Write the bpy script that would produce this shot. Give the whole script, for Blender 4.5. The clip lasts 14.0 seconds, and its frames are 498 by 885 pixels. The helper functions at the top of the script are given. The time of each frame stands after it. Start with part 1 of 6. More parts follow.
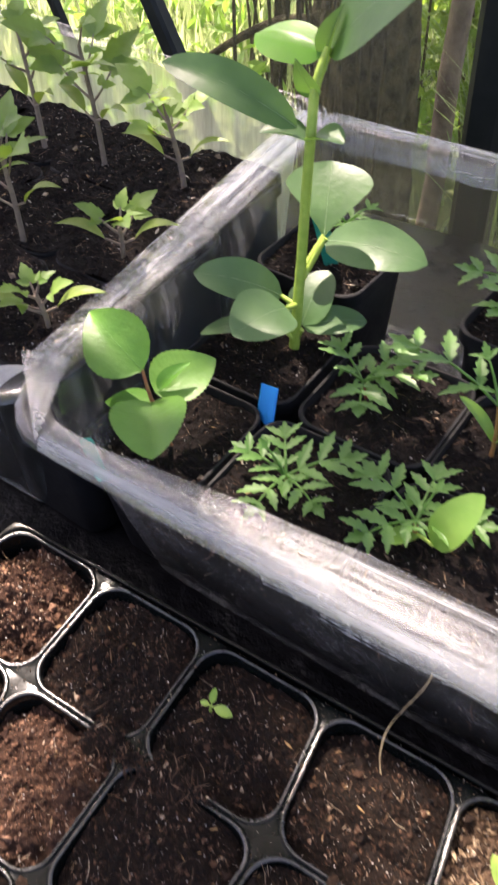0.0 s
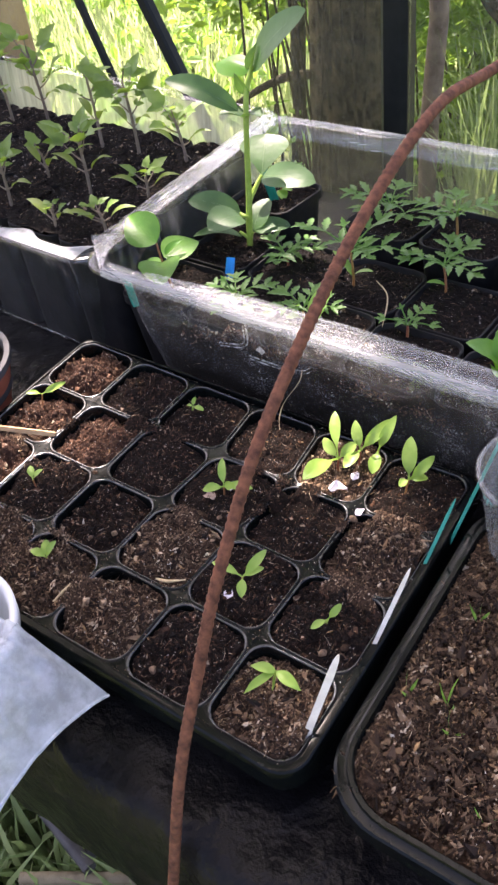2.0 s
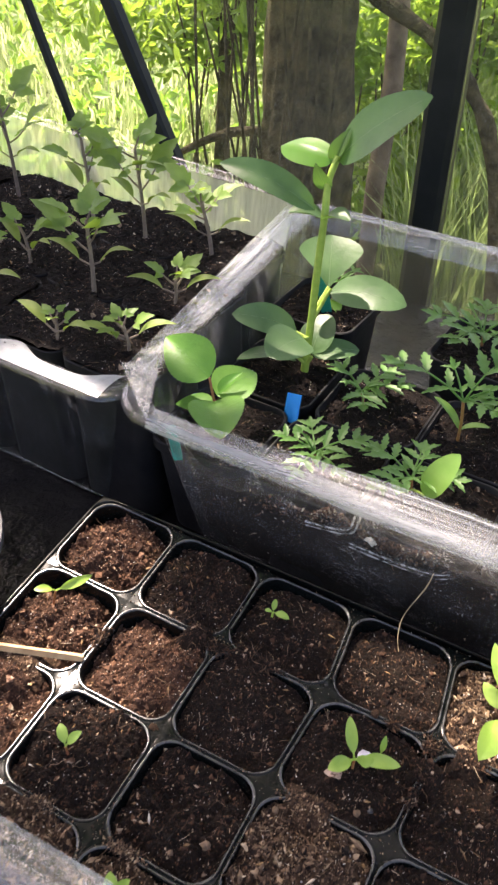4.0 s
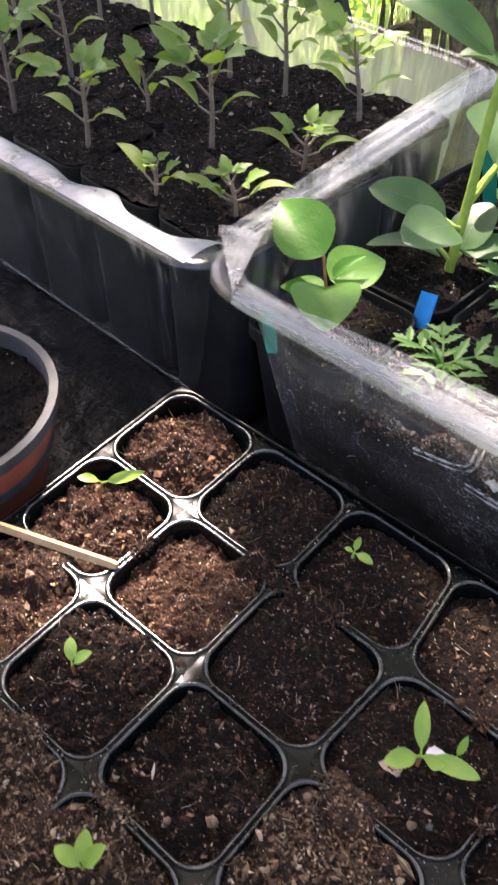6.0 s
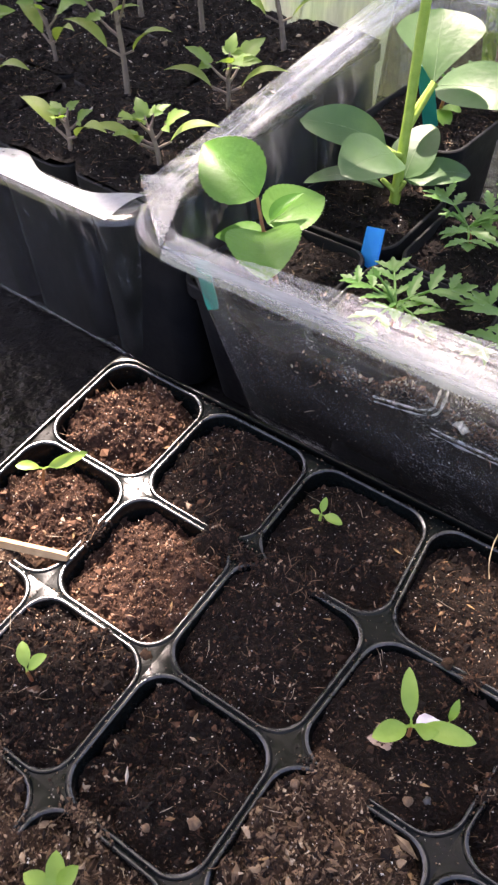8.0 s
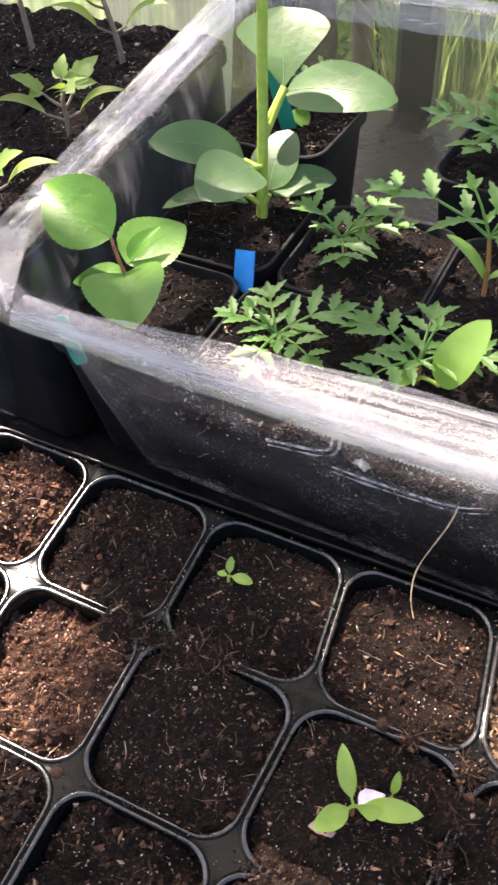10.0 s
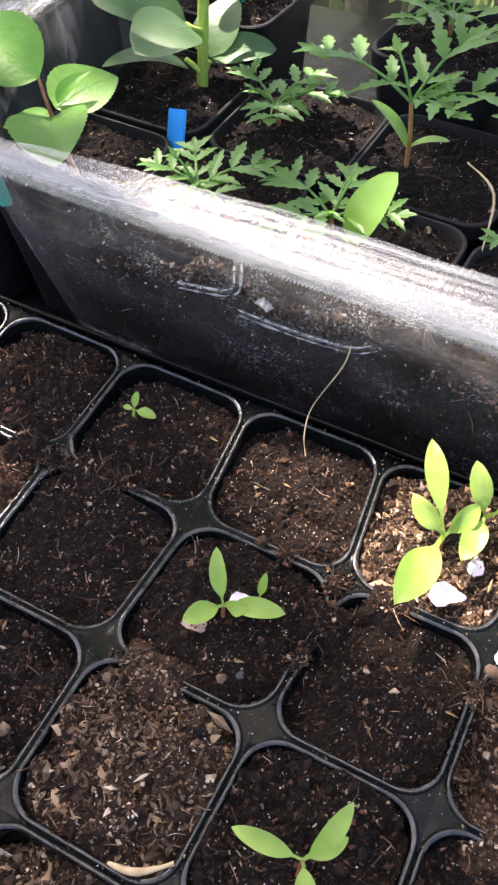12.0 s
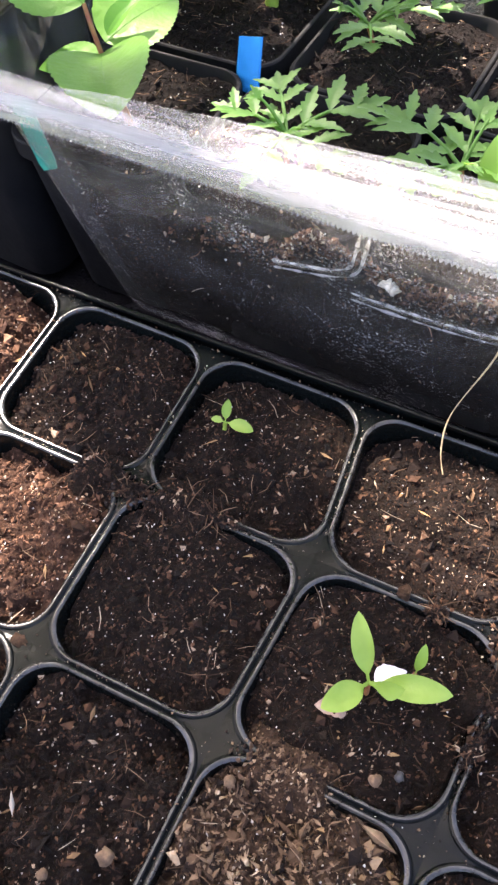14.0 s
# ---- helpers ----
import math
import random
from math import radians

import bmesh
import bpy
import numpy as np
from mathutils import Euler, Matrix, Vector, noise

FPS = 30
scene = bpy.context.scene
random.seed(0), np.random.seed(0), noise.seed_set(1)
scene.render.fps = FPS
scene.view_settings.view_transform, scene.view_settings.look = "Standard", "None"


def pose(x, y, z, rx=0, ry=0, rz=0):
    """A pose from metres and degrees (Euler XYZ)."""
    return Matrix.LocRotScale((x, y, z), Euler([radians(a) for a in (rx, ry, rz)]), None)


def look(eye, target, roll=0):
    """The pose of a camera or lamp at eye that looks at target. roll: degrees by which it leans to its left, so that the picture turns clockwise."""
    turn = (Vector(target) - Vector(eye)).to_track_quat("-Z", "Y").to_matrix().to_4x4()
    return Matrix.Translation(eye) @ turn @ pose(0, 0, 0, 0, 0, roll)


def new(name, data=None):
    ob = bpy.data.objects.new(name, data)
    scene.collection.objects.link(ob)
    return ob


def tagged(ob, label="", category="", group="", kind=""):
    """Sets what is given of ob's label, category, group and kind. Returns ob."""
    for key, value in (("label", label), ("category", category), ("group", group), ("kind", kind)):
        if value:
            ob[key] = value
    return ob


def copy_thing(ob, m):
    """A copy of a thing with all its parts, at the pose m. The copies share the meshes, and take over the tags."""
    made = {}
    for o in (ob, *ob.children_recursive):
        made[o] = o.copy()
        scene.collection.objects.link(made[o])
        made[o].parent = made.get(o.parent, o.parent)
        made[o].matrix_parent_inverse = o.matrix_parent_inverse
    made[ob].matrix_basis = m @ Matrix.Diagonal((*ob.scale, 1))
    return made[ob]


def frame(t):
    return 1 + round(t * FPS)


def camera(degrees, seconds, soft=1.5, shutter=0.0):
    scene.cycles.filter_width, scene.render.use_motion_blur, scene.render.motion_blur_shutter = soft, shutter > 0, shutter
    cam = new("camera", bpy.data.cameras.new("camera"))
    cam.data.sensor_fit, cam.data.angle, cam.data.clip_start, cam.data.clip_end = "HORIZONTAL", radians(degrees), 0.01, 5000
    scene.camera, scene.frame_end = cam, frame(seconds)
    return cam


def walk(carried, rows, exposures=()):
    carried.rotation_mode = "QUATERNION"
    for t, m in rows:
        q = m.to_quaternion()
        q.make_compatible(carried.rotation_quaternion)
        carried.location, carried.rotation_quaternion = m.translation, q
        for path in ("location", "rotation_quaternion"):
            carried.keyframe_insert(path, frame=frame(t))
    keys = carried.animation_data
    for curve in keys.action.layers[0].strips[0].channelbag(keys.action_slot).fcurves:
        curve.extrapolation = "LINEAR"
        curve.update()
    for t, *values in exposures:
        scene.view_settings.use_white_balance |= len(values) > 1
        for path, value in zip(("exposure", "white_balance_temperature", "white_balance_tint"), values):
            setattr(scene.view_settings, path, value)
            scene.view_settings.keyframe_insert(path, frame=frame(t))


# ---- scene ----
cam = camera(34.5, 14.0, soft=2.5, shutter=0.27)
PATH = [
    (0, (0.235, -0.133, 0.357), (-0.566, 0.996, -1.087), -4.2),
    (0.5, (0.293, -0.163, 0.359), (-0.519, 0.91, -1.121), -7.3),
    (1, (0.363, -0.231, 0.38), (-0.506, 0.911, -1.013), -8.0),
    (1.5, (0.452, -0.327, 0.402), (-0.516, 0.793, -0.942), -9.9),
    (2, (0.466, -0.363, 0.427), (-0.503, 0.779, -0.898), -9.1),
    (2.5, (0.357, -0.348, 0.431), (-0.484, 0.913, -0.874), -5.4),
    (2.7, (0.323, -0.346, 0.434), (-0.427, 0.974, -0.868), -3.4),
    (4.8, (0.234, -0.221, 0.382), (-0.523, 1.108, -0.908), 3.2),
    (5, (0.229, -0.21, 0.376), (-0.578, 1.056, -0.945), 2.8),
    (5.5, (0.224, -0.203, 0.356), (-0.677, 0.917, -1.034), 0.8),
    (6, (0.239, -0.219, 0.338), (-0.694, 0.845, -1.075), -0.5),
    (6.5, (0.269, -0.221, 0.328), (-0.632, 0.85, -1.1), -0.4),
    (7, (0.274, -0.214, 0.323), (-0.627, 0.861, -1.103), 0.0),
    (7.2, (0.267, -0.214, 0.324), (-0.644, 0.854, -1.101), -1.1),
    (9.3, (0.211, -0.159, 0.31), (-0.467, 0.869, -1.266), -8.4),
    (9.5, (0.212, -0.158, 0.312), (-0.451, 0.897, -1.252), -7.8),
    (10, (0.223, -0.158, 0.318), (-0.425, 0.962, -1.206), -6.7),
    (10.5, (0.245, -0.164, 0.313), (-0.352, 0.99, -1.207), -4.8),
    (11, (0.262, -0.17, 0.303), (-0.274, 0.951, -1.265), -3.1),
    (11.5, (0.264, -0.182, 0.295), (-0.299, 0.895, -1.293), -3.1),
    (12, (0.27, -0.183, 0.297), (-0.319, 0.874, -1.296), -2.8),
    (12.5, (0.26, -0.181, 0.291), (-0.342, 0.845, -1.317), -4.6),
    (13, (0.242, -0.176, 0.28), (-0.335, 0.812, -1.361), -4.8),
    (13.5, (0.222, -0.159, 0.275), (-0.372, 0.764, -1.396), -6.3),
    (14, (0.213, -0.148, 0.265), (-0.352, 0.784, -1.413), -6.6),
]
walk(cam, [(t, look(eye, target, roll)) for t, eye, target, roll in PATH],
     [(0, 2.0, 7100, 26), (1.5, 1.98, 6950, 27), (2, 2.1, 6850, 27), (2.5, 2.1, 7400, 27), (5, 1.94, 7080, 20), (7, 2.3, 6950, 27), (9.5, 2.31, 7150, 27), (11, 2.37, 6850, 25), (13, 2.46, 6850, 23), (14, 2.8, 6950, 23)])

# ---- world and sun ----
SUN = Vector((-0.44, 0.31, 0.84)).normalized()
world = bpy.data.worlds.new("world")
scene.world = world
world.use_nodes = True
wn = world.node_tree.nodes
sky = wn.new("ShaderNodeTexSky")
sky.sky_type, sky.sun_disc = "NISHITA", False
sky.sun_elevation = math.asin(SUN.z)
sky.sun_rotation = math.atan2(SUN.x, SUN.y)
sky.air_density, sky.dust_density, sky.ozone_density = 0.8, 4.0, 0.4
wn["Background"].inputs["Strength"].default_value = 0.14
world.node_tree.links.new(sky.outputs[0], wn["Background"].inputs["Color"])
sun = new("sun", bpy.data.lights.new("sun", "SUN"))
sun.data.energy, sun.data.angle, sun.data.color = 5.0, radians(0.53), (1.0, 0.94, 0.84)
sun.matrix_world = look(SUN * 20, (0, 0, 0))

GROUND = -0.6


# ---- materials ----
def material(name):
    m = bpy.data.materials.new(name)
    m.use_nodes = True
    n, l = m.node_tree.nodes, m.node_tree.links
    return m, n, l, n["Principled BSDF"], n["Material Output"]


def ramp(n, l, source, stops):
    r = n.new("ShaderNodeValToRGB")
    e = r.color_ramp.elements
    while len(e) < len(stops):
        e.new(0.5)
    for el, (p, c) in zip(e, stops):
        el.position, el.color = p, (*c, 1)
    l.new(source, r.inputs[0])
    return r.outputs[0]


def noise_tex(n, l, scale, detail=4, rough=0.6, coords="Object"):
    tc = n.new("ShaderNodeTexCoord")
    t = n.new("ShaderNodeTexNoise")
    t.inputs["Scale"].default_value, t.inputs["Detail"].default_value = scale, detail
    t.inputs["Roughness"].default_value = rough
    l.new(tc.outputs[coords], t.inputs["Vector"])
    return t.outputs["Fac"]


def bump(n, l, source, shader, strength, distance):
    b = n.new("ShaderNodeBump")
    b.inputs["Strength"].default_value, b.inputs["Distance"].default_value = strength, distance
    l.new(source, b.inputs["Height"])
    l.new(b.outputs[0], shader.inputs["Normal"])


def solid(name, dark, light, scale, roughness=0.5, metallic=0.0, bump_by=0.0, bump_scale=None, spec=0.5, rough_var=0.0):
    m, n, l, p, out = material(name)
    f = noise_tex(n, l, scale)
    l.new(ramp(n, l, f, [(0.3, dark), (0.7, light)]), p.inputs["Base Color"])
    p.inputs["Roughness"].default_value, p.inputs["Metallic"].default_value = roughness, metallic
    p.inputs["Specular IOR Level"].default_value = spec
    if rough_var:
        g = noise_tex(n, l, scale * 6.3, 5)
        mr = n.new("ShaderNodeMapRange")
        mr.inputs["To Min"].default_value, mr.inputs["To Max"].default_value = roughness - rough_var, roughness + rough_var
        l.new(g, mr.inputs["Value"])
        l.new(mr.outputs[0], p.inputs["Roughness"])
    if bump_by:
        bump(n, l, noise_tex(n, l, bump_scale or scale * 4, 6), p, 0.6, bump_by)
    return m


def leafy(name, dark, light, trans, scale=60.0, roughness=0.45, share=0.35, vein=0.0006, spec=0.4):
    """A thin leaf: gloss and colour on the face, light let through from behind."""
    m, n, l, p, out = material(name)
    f = noise_tex(n, l, scale, 3)
    info = n.new("ShaderNodeObjectInfo")
    add = n.new("ShaderNodeMath")
    add.operation = "MULTIPLY_ADD"
    add.inputs[1].default_value, add.inputs[2].default_value = 0.3, -0.15
    l.new(info.outputs["Random"], add.inputs[0])
    mix = n.new("ShaderNodeMath")
    l.new(f, mix.inputs[0])
    l.new(add.outputs[0], mix.inputs[1])
    c = ramp(n, l, mix.outputs[0], [(0.25, dark), (0.75, light)])
    l.new(c, p.inputs["Base Color"])
    p.inputs["Roughness"].default_value = roughness
    p.inputs["Specular IOR Level"].default_value = spec
    bump(n, l, noise_tex(n, l, scale * 5, 4), p, 0.5, vein)
    t = n.new("ShaderNodeBsdfTranslucent")
    t.inputs["Color"].default_value = (*trans, 1)
    ms = n.new("ShaderNodeMixShader")
    ms.inputs[0].default_value = share
    l.new(p.outputs[0], ms.inputs[1])
    l.new(t.outputs[0], ms.inputs[2])
    l.new(ms.outputs[0], out.inputs["Surface"])
    return m


def clear_plastic(name, haze_low, haze_high, gloss_rough=0.12, tint=(0.94, 0.95, 0.93), streak=(40, 40, 4), spot=0.0, ior=1.45, start=0.38, through_share=0.45, dust_glow=(0.78, 0.8, 0.79), wrinkle=0.35):
    """Thin clear sheet: see-through, glossy by Fresnel, dulled by dusty scuffs and painted glow."""
    m, n, l, p, out = material(name)
    n.remove(p)
    tr = n.new("ShaderNodeBsdfTransparent")
    tr.inputs["Color"].default_value = (*tint, 1)
    gl = n.new("ShaderNodeBsdfGlossy")
    gl.inputs["Roughness"].default_value = gloss_rough
    f0 = 1.6 * ((ior - 1) / (ior + 1)) ** 2
    lw = n.new("ShaderNodeLayerWeight")
    lw.inputs["Blend"].default_value = 0.5
    pw = n.new("ShaderNodeMath")
    pw.operation, pw.inputs[1].default_value = "POWER", 4.0
    l.new(lw.outputs["Facing"], pw.inputs[0])
    fr = n.new("ShaderNodeMath")
    fr.operation, fr.inputs[1].default_value, fr.inputs[2].default_value = "MULTIPLY_ADD", 1 - f0, f0
    l.new(pw.outputs[0], fr.inputs[0])
    m1 = n.new("ShaderNodeMixShader")
    l.new(fr.outputs[0], m1.inputs[0])
    l.new(tr.outputs[0], m1.inputs[1])
    l.new(gl.outputs[0], m1.inputs[2])
    df = n.new("ShaderNodeBsdfDiffuse")
    df.inputs["Color"].default_value = (*dust_glow, 1)
    tl = n.new("ShaderNodeBsdfTranslucent")
    tl.inputs["Color"].default_value = (*dust_glow, 1)
    m2 = n.new("ShaderNodeMixShader")
    m2.inputs[0].default_value = through_share
    l.new(df.outputs[0], m2.inputs[1])
    l.new(tl.outputs[0], m2.inputs[2])
    tc = n.new("ShaderNodeTexCoord")
    mp = n.new("ShaderNodeMapping")
    mp.inputs["Scale"].default_value = streak
    l.new(tc.outputs["Object"], mp.inputs["Vector"])
    nt = n.new("ShaderNodeTexNoise")
    nt.inputs["Scale"].default_value, nt.inputs["Detail"].default_value = 1.0, 8
    nt.inputs["Roughness"].default_value = 0.65
    l.new(mp.outputs[0], nt.inputs["Vector"])
    mr = n.new("ShaderNodeMapRange")
    mr.inputs["From Min"].default_value, mr.inputs["From Max"].default_value = start, 0.75
    mr.inputs["To Min"].default_value, mr.inputs["To Max"].default_value = haze_low, haze_high
    l.new(nt.outputs["Fac"], mr.inputs["Value"])
    fac = mr.outputs[0]
    if spot:
        sp = noise_tex(n, l, 900, 6, 0.8)
        sr = n.new("ShaderNodeMapRange")
        sr.inputs["From Min"].default_value, sr.inputs["From Max"].default_value = 0.46, 0.68
        sr.inputs["To Max"].default_value = spot
        l.new(sp, sr.inputs["Value"])
        ad = n.new("ShaderNodeMath")
        ad.operation = "MULTIPLY_ADD"
        pr = n.new("ShaderNodeMapRange")
        pr.inputs["From Min"].default_value, pr.inputs["From Max"].default_value = 0.38, 0.64
        pr.inputs["To Min"].default_value = 0.08
        l.new(noise_tex(n, l, 30, 5, 0.7), pr.inputs["Value"])
        l.new(sr.outputs[0], ad.inputs[0])
        l.new(pr.outputs[0], ad.inputs[1])
        l.new(fac, ad.inputs[2])
        fac = ad.outputs[0]
    m3 = n.new("ShaderNodeMixShader")
    l.new(fac, m3.inputs[0])
    l.new(m1.outputs[0], m3.inputs[1])
    l.new(m2.outputs[0], m3.inputs[2])
    l.new(m3.outputs[0], out.inputs["Surface"])
    b = n.new("ShaderNodeBump")
    b.inputs["Strength"].default_value, b.inputs["Distance"].default_value = wrinkle, 0.001
    l.new(nt.outputs["Fac"], b.inputs["Height"])
    l.new(b.outputs[0], gl.inputs["Normal"])
    return m


def crumbly(name, stops, roughness=0.9):
    m, n, l, p, out = material(name)
    g = n.new("ShaderNodeNewGeometry")
    patch = n.new("ShaderNodeMath")
    patch.operation, patch.inputs[1].default_value, patch.inputs[2].default_value = "MULTIPLY_ADD", 0.8, -0.34
    l.new(noise_tex(n, l, 95, 4, 0.65), patch.inputs[0])
    blend = n.new("ShaderNodeMath")
    blend.operation, blend.inputs[1].default_value, blend.use_clamp = "MULTIPLY_ADD", 0.92, True
    l.new(g.outputs["Random Per Island"], blend.inputs[0])
    l.new(patch.outputs[0], blend.inputs[2])
    l.new(ramp(n, l, blend.outputs[0], stops), p.inputs["Base Color"])
    p.inputs["Roughness"].default_value = roughness
    p.inputs["Specular IOR Level"].default_value = 0.25
    bump(n, l, noise_tex(n, l, 2500, 3), p, 0.6, 0.0003)
    return m


def soil_ground(name, dark, light):
    m, n, l, p, out = material(name)
    f = noise_tex(n, l, 420, 8, 0.75)
    l.new(ramp(n, l, f, [(0.32, dark), (0.62, light), (0.8, tuple(3 * c for c in light))]), p.inputs["Base Color"])
    p.inputs["Roughness"].default_value = 0.92
    p.inputs["Specular IOR Level"].default_value = 0.2
    bump(n, l, noise_tex(n, l, 700, 8, 0.75), p, 1.0, 0.0016)
    return m


BLACK = solid("black_plastic", (0.002, 0.0028, 0.0028), (0.005, 0.0068, 0.0066), 25, 0.16, bump_by=0.0001, bump_scale=140, rough_var=0.06, spec=0.17)
# scuffed edges; lighter colour and extra gloss also paint their sky highlights
SCUFF_SHEEN = solid("scuffed_sheen_edge", (0.004, 0.004, 0.004), (0.05, 0.05, 0.049), 170, 0.23, bump_by=0.0001, rough_var=0.12, spec=0.6)
POT_BLACK = solid("pot_plastic", (0.006, 0.006, 0.007), (0.018, 0.018, 0.018), 30, 0.5, bump_by=0.0003, bump_scale=300, rough_var=0.12, spec=0.12)
SHEET = solid("polythene_sheet", (0.004, 0.004, 0.005), (0.013, 0.012, 0.011), 12, 0.2, bump_by=0.014, bump_scale=22, rough_var=0.08, spec=0.1)
CLEAR = clear_plastic("clear_tray_plastic", 0.014, 0.11, 0.14, streak=(46, 46, 9), spot=0.6, ior=1.4, start=0.46, dust_glow=(0.8, 0.77, 0.72), wrinkle=0.2)
# pale streaks stand in for meadow reflections on the side walls
CLEAR_SIDE = clear_plastic("reflection_streak_plastic", 0.02, 0.24, 0.16, (0.86, 0.88, 0.87), (150, 150, 7), spot=0.2, ior=1.4, start=0.46, through_share=0.6, dust_glow=(0.74, 0.78, 0.8))
# olive haze stands in for blurred grass light through the back wall
CLEAR_HAZE = clear_plastic("grass_glow_plastic", 0.05, 0.15, 0.2, (0.84, 0.84, 0.76), (14, 14, 9), spot=0.08, ior=1.36, through_share=0.8, dust_glow=(0.6, 0.58, 0.44))
# thin pale haze lines stand in for light caught on the ribs
CLEAR_BACK = clear_plastic("clear_tray_ribbed", 0.0, 0.27, 0.16, (0.88, 0.92, 0.86), (330, 330, 4), spot=0.12, ior=1.32, start=0.53, dust_glow=(0.7, 0.75, 0.8))
# far wall's yellow-green haze carries the glow of the meadow behind it
BACKLIT_WALL = clear_plastic("backlit_wall_plastic", 0.4, 0.78, 0.2, (0.92, 0.94, 0.8), (90, 90, 4), ior=1.3, through_share=0.85, dust_glow=(0.84, 0.86, 0.66))
RIM = clear_plastic("clear_rim", 0.0, 0.09, 0.14, streak=(30, 30, 30), ior=1.48, dust_glow=(0.78, 0.8, 0.82))
LIP = clear_plastic("milky_lip", 0.25, 0.6, 0.2, streak=(30, 30, 30), ior=1.5, dust_glow=(0.76, 0.8, 0.84))
TAPE = clear_plastic("packing_tape", 0.16, 0.46, 0.17, (0.96, 0.97, 0.97), (12, 190, 150), ior=1.48, start=0.42, dust_glow=(0.8, 0.83, 0.85), wrinkle=0.6)
TAPE_SIDE = clear_plastic("end_tape_edge", 0.12, 0.42, 0.17, (0.96, 0.97, 0.97), (190, 12, 150), ior=1.48, start=0.44, dust_glow=(0.8, 0.83, 0.85), wrinkle=0.6)
TAPE_CLEAR = clear_plastic("smooth_tape", 0.04, 0.44, 0.14, (0.96, 0.97, 0.97), (8, 320, 60), ior=1.45, start=0.45, dust_glow=(0.78, 0.81, 0.83), wrinkle=0.8)
TAPE_END = clear_plastic("end_tape", 0.0, 0.36, 0.14, (0.96, 0.97, 0.97), (320, 8, 60), ior=1.45, start=0.47, dust_glow=(0.78, 0.81, 0.83), wrinkle=0.8)
GLAZING = clear_plastic("dusty_glazing", 0.008, 0.024, 0.08, (0.97, 0.98, 0.96), (5, 5, 3), ior=1.2, through_share=0.7, dust_glow=(0.8, 0.82, 0.72), wrinkle=0.02)
RIB = clear_plastic("moulded_rib", 0.0, 0.06, 0.06, streak=(120, 20, 20), ior=1.6)
# white haze that paints the highlights along the rib edges
RIB_GLINT = clear_plastic("rib_edge_glint", 0.1, 0.75, 0.12, streak=(160, 160, 160), ior=1.6, dust_glow=(0.85, 0.83, 0.8))
FLAP = clear_plastic("loose_tape", 0.22, 0.42, 0.16, streak=(14, 14, 14), ior=1.45, wrinkle=0.2)
BOX = clear_plastic("scuffed_box", 0.13, 0.22, 0.1, (0.85, 0.85, 0.82), (0.8, 0.8, 0.8), ior=1.65, wrinkle=0.1)
# the film's bluish white holds the sky's reflection as colour
BAG = clear_plastic("bag_film", 0.45, 0.92, 0.1, (0.9, 0.93, 0.97), (60, 60, 60), ior=1.9, dust_glow=(0.76, 0.8, 0.86), wrinkle=0.6)
TERRA = solid("terracotta_plastic", (0.30, 0.075, 0.04), (0.40, 0.11, 0.06), 40, 0.5, bump_by=0.0002)
GREY_RIM = solid("faded_rim", (0.04, 0.039, 0.04), (0.085, 0.083, 0.084), 60, 0.5, spec=0.3)
RUST = solid("rusty_steel", (0.06, 0.024, 0.015), (0.24, 0.092, 0.05), 190, 0.85, bump_by=0.0006, bump_scale=700, spec=0.3)
FRAME = solid("painted_steel", (0.006, 0.008, 0.007), (0.016, 0.018, 0.016), 30, 0.5, spec=0.2)
BLUE = solid("blue_label", (0.004, 0.24, 0.68), (0.01, 0.32, 0.8), 90, 0.4)
TEAL = solid("green_label", (0.0, 0.24, 0.17), (0.01, 0.33, 0.24), 90, 0.4)
WHITE = solid("white_label", (0.68, 0.61, 0.5), (0.88, 0.83, 0.72), 140, 0.5)
CUP = solid("white_cup", (0.7, 0.7, 0.7), (0.82, 0.82, 0.82), 30, 0.35)
WOOD = solid("pale_wood", (0.36, 0.22, 0.1), (0.55, 0.37, 0.19), 160, 0.6, bump_by=0.0003)
TIMBER = solid("timber", (0.34, 0.2, 0.09), (0.5, 0.32, 0.16), 20, 0.7, bump_by=0.002)
BARK = solid("bark", (0.028, 0.025, 0.013), (0.14, 0.112, 0.06), 34, 0.95, bump_by=0.06, bump_scale=38, spec=0.15)
BARK_PALE = solid("pale_bark", (0.09, 0.06, 0.045), (0.28, 0.2, 0.15), 22, 0.9, bump_by=0.01, bump_scale=40)
DULL = solid("dull_steel", (0.035, 0.033, 0.032), (0.085, 0.08, 0.076), 60, 0.5, bump_by=0.0003, spec=0.3)
CANE = solid("weathered_cane", (0.16, 0.12, 0.065), (0.3, 0.24, 0.14), 50, 0.7, bump_by=0.0004)
STRAW = solid("dry_straw", (0.4, 0.28, 0.14), (0.6, 0.46, 0.26), 300, 0.7)
PETAL = solid("fallen_petal", (0.72, 0.55, 0.58), (0.86, 0.82, 0.84), 240, 0.5)
WITHERED = solid("withered_petal", (0.2, 0.12, 0.09), (0.42, 0.3, 0.24), 300, 0.7)
STEM = leafy("green_stem", (0.24, 0.37, 0.05), (0.4, 0.52, 0.1), (0.3, 0.5, 0.05), 200, 0.5, 0.12)
STEM_PURPLE = leafy("tomato_stem", (0.13, 0.09, 0.08), (0.25, 0.2, 0.14), (0.2, 0.25, 0.08), 260, 0.6, 0.1)
STEM_RED = leafy("red_stem", (0.28, 0.07, 0.05), (0.36, 0.22, 0.06), (0.5, 0.2, 0.08), 200, 0.5, 0.15)
APPLE_VEIN = leafy("apple_vein", (0.075, 0.2, 0.033), (0.14, 0.3, 0.06), (0.24, 0.55, 0.05), 70, 0.45, 0.3)
